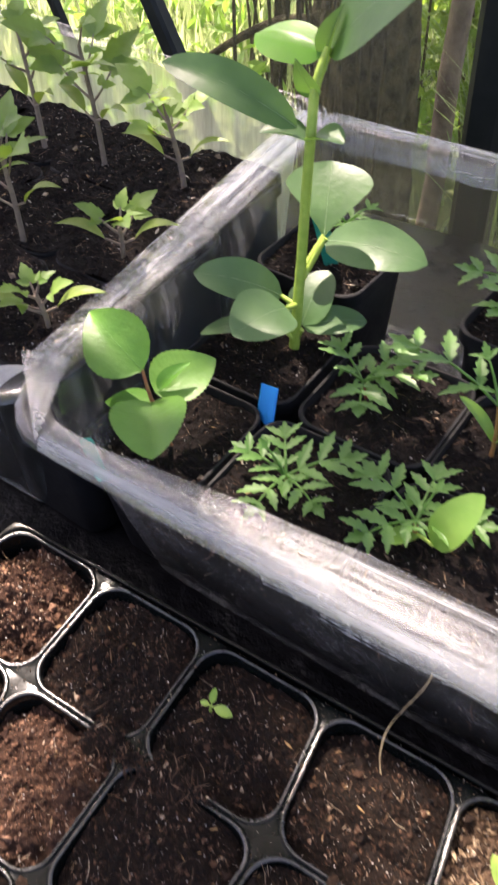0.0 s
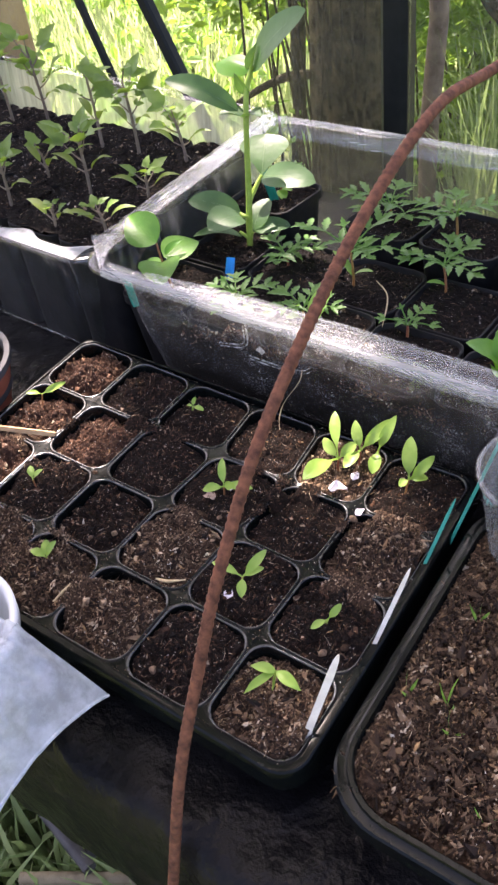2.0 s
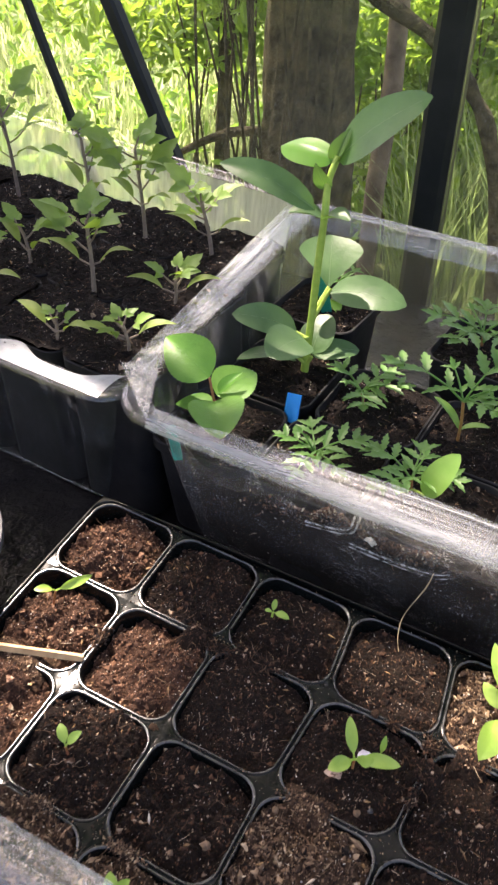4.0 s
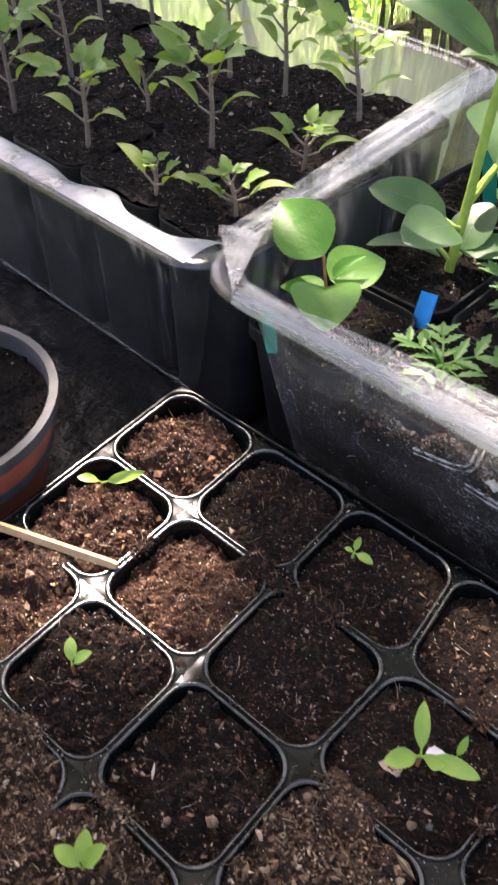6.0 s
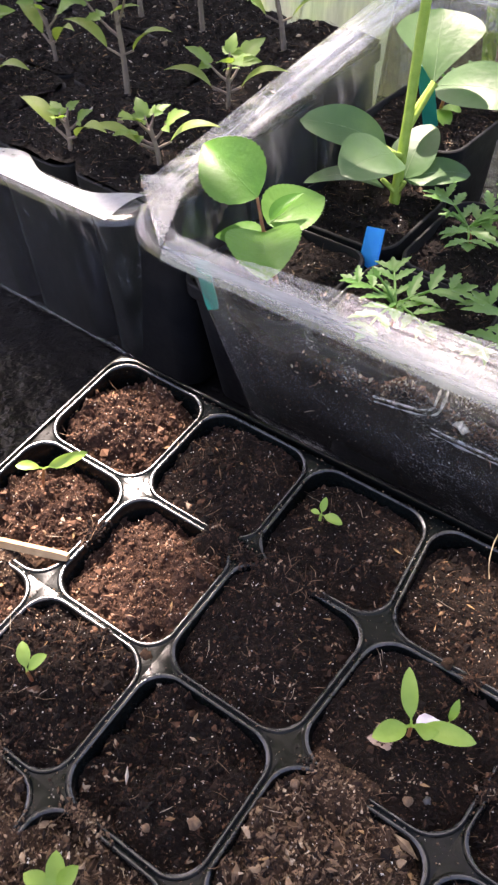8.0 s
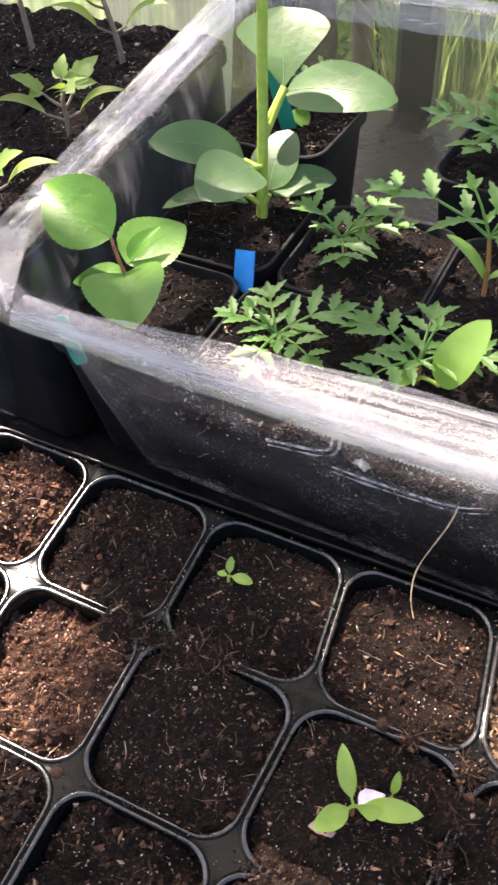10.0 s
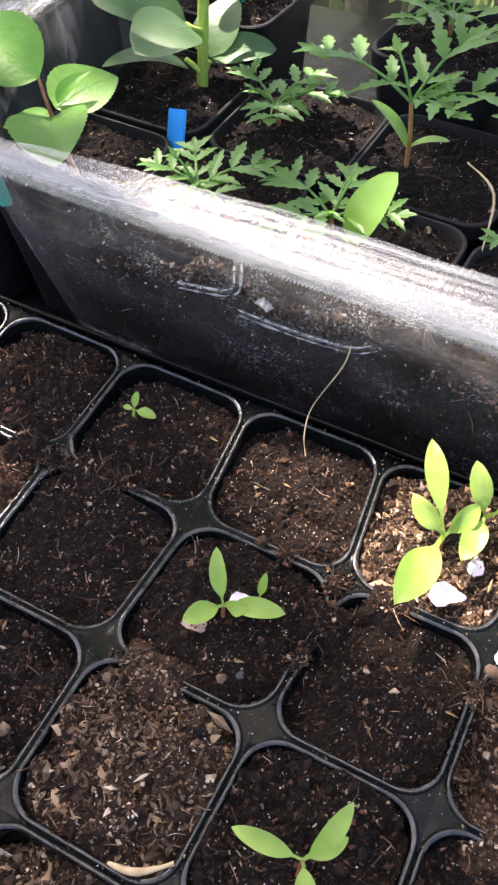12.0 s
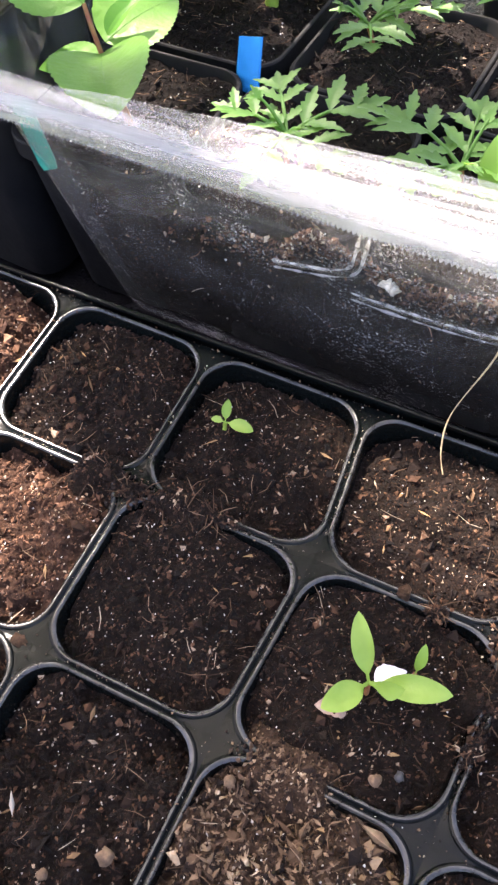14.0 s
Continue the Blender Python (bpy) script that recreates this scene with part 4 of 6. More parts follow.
# ---- clear trays ----
def clear_tray(name, corners, z_rim, z_floor, slope, rim, label, ribs, wall_mat, lean=0.0):
    """A deep vacuum-formed tray: corners anticlockwise from the front left, on the rim's outer line."""
    c = [Vector((*p, z_rim)) for p in corners]
    mid = sum(c, Vector()) / 4
    t = thing(name, (mid.x, mid.y, z_floor), label, "tray", "clear plastic trays")

    def loop(inset, z, r=0.022, k=5, side=26, wob=0.0):
        out = []
        for i in range(4):
            p, a, b = c[i], c[i - 1], c[(i + 1) % 4]
            u, v = (a - p).normalized(), (b - p).normalized()
            q = p + (u + v) * (inset + r)
            for j in range(k + 1):
                s = radians(90 * j / k)
                out.append(q - (v * math.cos(s) + u * math.sin(s)) * r)
            n0 = out[-1]
            q2 = b + ((c[(i + 2) % 4] - b).normalized() + (p - b).normalized()) * (inset + r)
            n1 = q2 - (c[(i + 2) % 4] - b).normalized() * r
            for j in range(1, side):
                out.append(n0.lerp(n1, j / side))
        res = []
        for j, p in enumerate(out):
            w = wob * (math.sin(j * 2.1) if j % 3 else 0.6)
            d = (mid - p)
            d.z = 0
            p = p + d.normalized() * w
            res.append((p.x, p.y, z))
        return res
    top = z_rim
    g = Geo()
    g.grid([loop(0.0, top - 0.0028, 0.03), loop(0.0008, top - 0.0006, 0.03), loop(0.003, top + 0.0006, 0.03), loop(rim * 0.45, top, 0.026), loop(rim * 0.55, top - 0.0012, 0.026), loop(rim * 0.7, top, 0.026), loop(rim, top - 0.0008, 0.022)], 0, True)
    part("rim", g, RIM, t, "scuffed clear rolled rim")
    g = Geo()
    n = 7
    rows = []
    for i in range(n + 1):
        u = i / n
        rows.append(loop(rim + 0.0005 + slope * u, top - 0.001 - (top - z_floor - 0.001) * u, 0.022 - 0.004 * u, wob=ribs * min(1, 4 * u * (1 - u) + 0.3)))
    far = max(p.y for p in c)
    near = min(p.y for p in c)
    rows = [[(x, y + lean * (top - z) / (top - z_floor) * (far - y) / (far - near), z) for x, y, z in r] for r in rows]
    g.grid(rows, 0, True)
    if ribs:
        # slot 1, the far wall, has the meadow's glow in its colour
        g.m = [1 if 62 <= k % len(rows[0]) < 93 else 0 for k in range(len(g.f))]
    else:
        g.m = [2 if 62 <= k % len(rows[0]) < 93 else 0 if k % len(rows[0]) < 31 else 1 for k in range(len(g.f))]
    part("wall", g, [wall_mat, BACKLIT_WALL] if ribs else [wall_mat, CLEAR_SIDE, CLEAR_HAZE], t, "see-through dusty side wall with glow coloured in")
    g = Geo()
    base = [(x, y + lean * (far - y) / (far - near), z) for x, y, z in loop(rim + slope + 0.0005, z_floor)]
    g.add(base, [tuple(reversed(range(len(base))))])
    part("floor_panel", g, wall_mat, t, smooth=False)
    g = Geo()
    g.tube([(x, y, z + 0.0016) for x, y, z in base] + [(base[0][0], base[0][1], base[0][2] + 0.0016)], 0.0014, 8)
    part("base_bead", g, wall_mat, t, "rounded moulded edge of the base")
    return t


A_CORNERS = [(0.006, 0.002), (0.52, -0.028), (0.53, 0.285), (-0.012, 0.318)]
B_CORNERS = [(-0.62, 0.05), (0.012, 0.008), (0.0, 0.335), (-0.56, 0.42)]
TRAY_A = clear_tray("clear_tray", A_CORNERS, 0.131, 0.004, 0.016, 0.014, "deep clear plastic tray holding potted seedlings", 0.0, CLEAR, 0.014)
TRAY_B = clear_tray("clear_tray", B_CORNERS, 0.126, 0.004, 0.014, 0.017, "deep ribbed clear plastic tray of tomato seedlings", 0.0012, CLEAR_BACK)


def tape(name, a, b, inner, w_out, z, droop, label, seed, fall=0.22):
    """A strip of packing tape laid over a rim: inner gives its reach inwards along the strip; the outer edge is pinked."""
    a, b = Vector((*a, z)), Vector((*b, z))
    d = (b - a).normalized()
    s = Vector((-d.y, d.x, 0))
    n = int((b - a).length / 0.0007)
    rows = []
    for i in range(n + 1):
        u = i / n
        p = a + (b - a) * u
        tooth = 0.0009 if i % 2 else 0.0
        w_in = float(np.interp(u, [k for k, w in inner], [w for k, w in inner])) + 0.0007 * noise.noise(Vector((i * 0.028, seed, 9)))
        wav = 0.0006 * noise.noise(Vector((i * 0.035, seed, 0)))
        hang = droop * (1 + 0.25 * noise.noise(Vector((i * 0.014, seed, 3))))
        sag = max(0.0, w_in - 0.009)
        rows.append([p + s * w_in + Vector((0, 0, 0.0022 - fall * sag + 1.5 * wav)), p + s * w_in * 0.75 + Vector((0, 0, 0.0022 - 0.1 * sag + wav)), p + s * w_in * 0.5 + Vector((0, 0, 0.0021 + wav)), p + s * w_in * 0.25 + Vector((0, 0, 0.0014 + wav)),
                     p + Vector((0, 0, 0.0024)), p - s * w_out * 0.6 + Vector((0, 0, 0.0018 - hang * 0.25)), p - s * w_out + Vector((0, 0, 0.0006 - hang * 0.6)), p - s * (w_out + 0.0006 + 0.8 * tooth) + Vector((0, 0, -hang - 0.7 * tooth))])
    t = thing(name, (a + b) / 2, label, "tape", "strips of tape on the tray rims")
    g = Geo()
    g.grid([r[:5] for r in rows])
    part("top_strip", g, TAPE_END if abs(d.y) > 0.5 else TAPE_CLEAR, t)
    g = Geo()
    g.grid([r[4:] for r in rows])
    part("hanging_edge", g, TAPE_SIDE if abs(d.y) > 0.5 else TAPE, t, "pinked hanging edge")


def on_edge(c, i, u, off=0.0):
    p, q = Vector(c[i]), Vector(c[(i + 1) % 4])
    d = (q - p).normalized()
    r = p.lerp(q, u) + Vector((-d.y, d.x)) * off
    return r.x, r.y


tape("packing_tape", on_edge(A_CORNERS, 0, 0.058, 0.006), on_edge(A_CORNERS, 0, 0.98, 0.006), [(0, 0.0065), (0.07, 0.007), (0.14, 0.013), (0.31, 0.022), (1, 0.024)], 0.0045, 0.131, 0.0035, "clear packing tape over the front rim, pinked edge", 1)
tape("packing_tape", on_edge(A_CORNERS, 2, 0.02, 0.006), on_edge(A_CORNERS, 2, 0.97, 0.006), [(0, 0.017), (1, 0.02)], 0.008, 0.131, 0.007, "clear packing tape over the back rim, pinked edge", 2, 1.1)
tape("packing_tape", on_edge(A_CORNERS, 3, 0.03, 0.006), on_edge(A_CORNERS, 3, 0.88, 0.006), [(0, 0.014), (0.6, 0.012), (0.8, 0.007), (1, 0.006)], 0.0145, 0.131, 0.0005, "clear packing tape over the end rim, pinked edge", 3)


def flange():
    """The broad scalloped lip inside the second tray's front rim."""
    g = Geo()
    rows = []
    for i in range(81):
        u = i / 80
        x = -0.30 + 0.296 * u
        y0 = 0.0112 - 0.066 * x
        w = 0.014 + 0.010 * math.exp(-((x + 0.086) / 0.016) ** 2) + 0.016 / (1 + math.exp(-(x + 0.018) / 0.005)) + 0.006 / (1 + math.exp((x + 0.125) / 0.006))
        rows.append([(x, y0 + w * v, 0.1272 + 0.001 * math.sin(3.1 * v) - 0.003 * v ** 5) for v in (0, 0.2, 0.4, 0.6, 0.8, 0.92, 1.0)])
    g.grid(rows)
    part("scalloped_lip", g, LIP, TRAY_B, "shiny scalloped lip along the tray rim")
    g = Geo()
    a, b, c = Vector((-0.004, 0.037, 0.1352)), Vector((0.018, 0.044, 0.1352)), Vector((0.038, 0.0, 0.1335))
    rows = []
    for i in range(25):
        u = i / 24
        p, q = a.lerp(c, u), b.lerp(c, u)
        tooth = 0.0008 * (i % 2)
        rows.append([p + Vector((0, 0, 0.0016)), p.lerp(q, 0.5) + Vector((0, 0, 0.0024)), q + Vector((tooth, tooth, 0.0018))])
    g.grid(rows)
    tagged(part("tape_flap", g, FLAP), "loose folded corner of clear tape", "tape", "strips of tape on the tray rims")


flange()


# moulded bars on the front wall of the tray
def wall_rib(line):
    g = Geo()

    def on_wall(x, z):
        u = (0.130 - z) / 0.126
        return Vector((x, 0.0168 + 0.030 * u - 0.0575 * x, z))
    pts = bent([on_wall(x, z) for x, z in line], 8)
    g.tube(pts, [0.0005] + [0.0017] * (len(pts) - 3) + [0.0012, 0.0005], 10)
    rib = part("moulded_rib", g, RIB, TRAY_A, "raised clear rib on the tray wall")
    # two thin pale tubes stand in for the rib's highlight lines
    for s in (-1, 1):
        edge = []
        for k, p in enumerate(pts):
            d = pts[min(k + 1, len(pts) - 1)] - pts[max(k - 1, 0)]
            edge.append(p + Vector((-d.z, 0, d.x)).normalized() * 0.0014 * s + Vector((0, -0.0012, 0)))
        g = Geo()
        g.tube(edge, [0.0001] + [max(0.00012, 0.0004 + 0.0006 * noise.noise(edge[k] * 160)) * (1 - 0.7 * k / len(edge) if line[0][0] > 0.15 else 1) for k in range(len(edge) - 2)] + [0.0001], 6)
        part("rib_edge", g, RIB_GLINT, rib, "painted highlight along the rib's edge")


wall_rib([(0.1275, 0.079), (0.139, 0.082), (0.150, 0.0855), (0.1565, 0.091), (0.159, 0.1), (0.161, 0.11)])
wall_rib([(0.155, 0.0755), (0.172, 0.0755), (0.19, 0.0768), (0.205, 0.080), (0.214, 0.087)])


# ---- pots ----
def square_pot(name, h, half, label, level, r=0.012, dry=3, seed=1, group="square pots"):
    t = thing(name, (0, 0, 0), label, "plant pot", group)
    g = Geo()
    b = half * (0.93 if level < 0 else 0.76)
    g.grid([ring(0, 0, b * 0.9, b * 0.9, r, 0.0), ring(0, 0, b, b, r, 0.001), ring(0, 0, half - 0.0022, half - 0.0022, r, h - 0.008), ring(0, 0, half, half, r, h - 0.0075), ring(0, 0, half, half, r, h - 0.0005), ring(0, 0, half - 0.0005, half - 0.0005, r, h),
            ring(0, 0, half - 0.0014, half - 0.0014, r, h), ring(0, 0, half - 0.002, half - 0.002, r, h - 0.001), ring(0, 0, half - 0.004, half - 0.004, r, h - 0.02), ring(0, 0, half - 0.006, half - 0.006, r, h - 0.03)], 0, True)
    part("pot_body", g, POT_BLACK, t)
    a = half - (0.0018 if level > 0 else 0.0004)
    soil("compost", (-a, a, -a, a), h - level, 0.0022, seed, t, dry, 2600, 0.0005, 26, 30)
    return t


def put(ob, x, y, z, turn):
    return copy_thing(ob, pose(x, y, z, 0, 0, turn))


pot = square_pot("square_pot", 0.079, 0.0348, "black square plastic pot of dark compost", 0.003, seed=41)
pot.matrix_basis = pose(0.045, 0.07, 0.0055, 0, 0, -3)
for x, y, turn in ((0.054, 0.143, 87), (0.117, 0.066, 177), (0.128, 0.137, -93), (0.190, 0.062, 87), (0.198, 0.133, -3), (0.262, 0.057, 177), (0.269, 0.128, 87), (0.335, 0.053, -3), (0.341, 0.124, 177), (0.41, 0.05, 87), (0.415, 0.12, -3)):
    put(pot, x, y, 0.0055, turn)
deep = square_pot("tall_square_pot", 0.096, 0.034, "taller black square pot of dark compost", 0.0045, seed=43)
deep.matrix_basis = pose(0.055, 0.216, 0.0055, 0, 0, -6)
for x, y, turn in ((0.178, 0.212, -8), (0.25, 0.207, 84), (0.325, 0.2, 174)):
    put(deep, x, y, -0.004 + 0.0095, turn)
tom = square_pot("square_pot", 0.115, 0.0350, "black square pot of compost standing in the tray", -0.0012, seed=45, group="tomato pots")
tom.matrix_basis = pose(-0.022, 0.074, 0.0055, 0, 0, -5)
for i in range(6):
    for j in range(3):
        if (i, j) != (0, 0):
            put(tom, -0.022 - 0.0697 * i - 0.004 * j, 0.074 + 0.0715 * j + 0.005 * i, 0.0055, -5 + 90 * ((i + j) % 4))


def loose_fill():
    """Dark compost fallen between the pots and the front wall of the tray."""
    g = Geo()

    def face(x, k):
        h = 0.088 + 0.02 * noise.fractal(Vector((x * 22, 3.3, 0)), 1.0, 2.0, 4)
        z = 0.006 + (h - 0.006) * k
        return x, 0.0185 - 0.0575 * x + 0.8 * max(0, 0.05 - x) + 0.030 * (0.131 - z) / 0.127 + 0.0006 * noise.noise(Vector((x * 400, k * 40, 0))), z
    g.grid([[face(0.028 + 0.452 * i / 299, k / 24) for k in range(25)] + [(0.028 + 0.452 * i / 299, 0.046 - 0.0575 * (0.028 + 0.452 * i / 299), 0.075)] for i in range(300)])
    crumbs(g, 5200, lambda r: face(r.uniform(0.029, 0.48), r.uniform(0.1, 1.02)), 0.0005, 1, 0.7, 321)
    crumbs(g, 300, lambda r: face(r.uniform(0.029, 0.48), r.uniform(0.1, 1.02)), 0.0003, 3, 0.8, 325)
    # reddish crumbs also paint the patches lit through the wall
    for x, k, n in ((0.11, 0.9, 260), (0.143, 0.98, 900), (0.183, 0.96, 1100), (0.26, 0.9, 520), (0.3, 0.8, 300)):
        crumbs(g, n, lambda r: face(r.normal(x, 0.012), min(1.02, r.normal(k, 0.05))), 0.0007, 2, 0.7, int(9000 * x))
    fibres(g, 60, lambda r: face(r.uniform(0.06, 0.48), r.uniform(0.4, 1.0)), 0.007, 2, 322)
    tagged(part("loose_compost", g, [WET, WET_BITS, SUNLIT_BITS, GRIT], smooth=False), "loose dark compost fallen behind the tray wall", "soil", kind="stuff")


def pot_fill():
    """Compost fallen between the tomato pots, level with their rims."""
    g = Geo()

    def top(x, y):
        return x, y, 0.1185 + 0.0016 * noise.fractal(Vector((x * 60, y * 60, 8)), 0.9, 2.1, 4)
    g.grid([[top(-0.4 + 0.392 * i / 150, 0.045 + 0.2 * j / 80 - 0.066 * (-0.4 + 0.392 * i / 150)) for j in range(81)] for i in range(151)])
    crumbs(g, 5200, lambda r: top(r.uniform(-0.39, -0.01), r.uniform(0.06, 0.25)), 0.0006, 1, 0.8, 421)
    crumbs(g, 420, lambda r: top(r.uniform(-0.39, -0.01), r.uniform(0.06, 0.25)), 0.0013, 1, 0.7, 422)
    fibres(g, 160, lambda r: top(r.uniform(-0.39, -0.01), r.uniform(0.06, 0.25)), 0.008, 2, 423)
    tagged(part("loose_compost", g, [SHADED_SOIL, WET_BITS, FIBRE], smooth=False), "compost filling the gaps between pots, darkened for shade", "soil", kind="stuff")


loose_fill()
pot_fill()
FLECK_LUMP = Geo()
crumbs(FLECK_LUMP, 14, lambda r: (0.1675 + r.normal(0, 0.0013), 0.0182 + r.normal(0, 0.0004), 0.0868 + r.normal(0, 0.001)), 0.0014, 0, 0.9, 77)
tagged(part("perlite_lump", FLECK_LUMP, WHITE, smooth=True), "white perlite lump pressed against the tray wall", "lump")


# ---- plants ----
def stem(geo_pts, r0, r1, parent, mat=STEM, name="stem", label="", n=6):
    g = Geo()
    pts = bent(geo_pts, n)
    k = len(pts) - 1
    g.tube(pts, [r0 + (r1 - r0) * i / k for i in range(k + 1)], 8)
    return part(name, g, mat, parent, label)


def leaf(parent, mat, base, tip, width, shape="oval", **kw):
    g = Geo()
    blade(g, base, tip, width, shape, **kw)
    if mat is not BEAN and mat is not APPLE:
        return part("leaf", g, mat, parent)
    a, d = Vector(base), Vector(tip) - Vector(base)
    n = d.cross(Vector(kw.get("up", (0, 0, 1)))).cross(d).normalized()
    arch = kw.get("arch", 0.08) * d.length * 4
    mid = [a + d * u + n * (arch * u * (1 - u) + 0.00002) for u in (0, 0.1, 0.25, 0.4, 0.55, 0.7, 0.85, 0.95)]
    lf = part("leaf", g, mat, parent)
    g = Geo()
    g.tube(mid, [0.0003, 0.0002, 0.00016, 0.00014, 0.00012, 0.0001, 0.00006, 0.00004], 6, 0, False)
    part("midrib", g, VEIN if mat is BEAN else APPLE_VEIN, lf, "paler raised midrib")
    return lf


def bean():
    t = thing("bean_plant", (0.066, 0.152, 0.08), "tall broad bean seedling with grey-green leaves", "plant")
    stem([(0.066, 0.152, 0.076), (0.0665, 0.155, 0.1), (0.066, 0.161, 0.13), (0.066, 0.165, 0.16), (0.0665, 0.169, 0.19), (0.064, 0.178, 0.21), (0.066, 0.186, 0.224)], 0.0030, 0.0021, t)
    for a, b, w, shape, kw in (
            ((0.056, 0.158, 0.109), (0.0175, 0.136, 0.124), 0.023, "oval", dict(arch=0.14, up=(0.1, -0.5, 0.85))),
            ((0.069, 0.141, 0.117), (0.058, 0.110, 0.117), 0.033, "round", dict(arch=0.12, up=(0.05, -0.5, 0.86))),
            ((0.061, 0.149, 0.092), (0.029, 0.121, 0.0995), 0.015, "oval", dict(arch=0.14)),
            ((0.069, 0.156, 0.096), (0.069, 0.184, 0.113), 0.026, "round", dict(arch=0.08, up=(-0.1, -0.8, 0.6))),
            ((0.070, 0.156, 0.096), (0.0985, 0.172, 0.0985), 0.016, "oval", dict(arch=0.14, up=(0.1, -0.5, 0.85))),
            ((0.0705, 0.176, 0.1375), (0.0575, 0.208, 0.1605), 0.044, "fan", dict(arch=0.05, up=(0.22, -0.52, 0.82))),
            ((0.0735, 0.172, 0.139), (0.1265, 0.173, 0.1415), 0.0255, "oval", dict(arch=0.1, up=(0.1, -0.5, 0.86))),
            ((0.066, 0.168, 0.19), (0.045, 0.16, 0.193), 0.018, "oval", dict(arch=0.1, cup=0.4)),
            ((0.066, 0.168, 0.19), (0.085, 0.165, 0.194), 0.017, "oval", dict(arch=0.1, cup=0.4)),
            ((0.06, 0.168, 0.195), (0.0, 0.153, 0.219), 0.019, "oval", dict(arch=0.14, fold=0.2, up=(0.2, -0.6, 0.8))),
            ((0.064, 0.186, 0.222), (0.022, 0.196, 0.22), 0.022, "oval", dict(arch=0.12, fold=-0.5, up=(0, -0.5, 0.85))),
            ((0.066, 0.186, 0.222), (0.12, 0.185, 0.268), 0.03, "oval", dict(arch=0.08, up=(-0.4, -0.7, 0.5))),
            ((0.065, 0.186, 0.214), (0.072, 0.188, 0.242), 0.012, "lance", dict(arch=0.05, fold=0.7, up=(-0.4, -0.7, 0.5))),
            ((0.064, 0.178, 0.205), (0.056, 0.174, 0.222), 0.013, "ovate", dict(arch=0.05, up=(-0.3, -0.9, 0.3)))):
        leaf(t, BACKLIT_BEAN if kw.get("fold", 0) < 0 else BEAN, a, b, w, shape, wave=0.012, **kw)
    for a, b in (((0.066, 0.158, 0.118), (0.0735, 0.172, 0.1405)), ((0.066, 0.160, 0.124), (0.0705, 0.176, 0.139)), ((0.066, 0.156, 0.108), (0.069, 0.141, 0.117)), ((0.066, 0.157, 0.106), (0.056, 0.158, 0.109)), ((0.067, 0.153, 0.088), (0.071, 0.153, 0.096)), ((0.066, 0.152, 0.09), (0.059, 0.15, 0.096))):
        stem([a, Vector(a).lerp(Vector(b), 0.5), b], 0.0016, 0.0012, t, name="petiole")


def apple():
    t = thing("apple_seedling", (0.05, 0.062, 0.08), "young apple seedling with toothed round green leaves", "plant")
    stem([(0.052, 0.062, 0.078), (0.049, 0.0605, 0.095), (0.0466, 0.0595, 0.111)], 0.0014, 0.0011, t, STEM_RED)
    stem([(0.0466, 0.0595, 0.111), (0.0448, 0.060, 0.119), (0.0425, 0.0615, 0.1262)], 0.0009, 0.0007, t, STEM_RED, "petiole", n=3)
    for a, b, w, shape, kw in (
            ((0.0425, 0.0615, 0.1262), (0.0055, 0.0725, 0.1375), 0.031, "ovate", dict(up=(0.15, -0.6, 0.8), fold=0.2)),
            ((0.0472, 0.0585, 0.1115), (0.0665, 0.0325, 0.1085), 0.034, "round", dict(up=(0.1, -0.2, 1), fold=0.22)),
            ((0.047, 0.0625, 0.1135), (0.0565, 0.0965, 0.1125), 0.028, "ovate", dict(up=(0.2, -0.45, 0.9))),
            ((0.0475, 0.064, 0.115), (0.056, 0.079, 0.1235), 0.008, "ovate", dict(up=(0, -0.4, 0.9), fold=0.35)),
            ((0.0465, 0.0595, 0.107), (0.021, 0.055, 0.1025), 0.015, "ovate", dict(up=(0, -0.3, 1)))):
        leaf(t, APPLE, a, b, w, shape, arch=0.08, teeth=15, depth=0.07, cup=0.2, **kw)


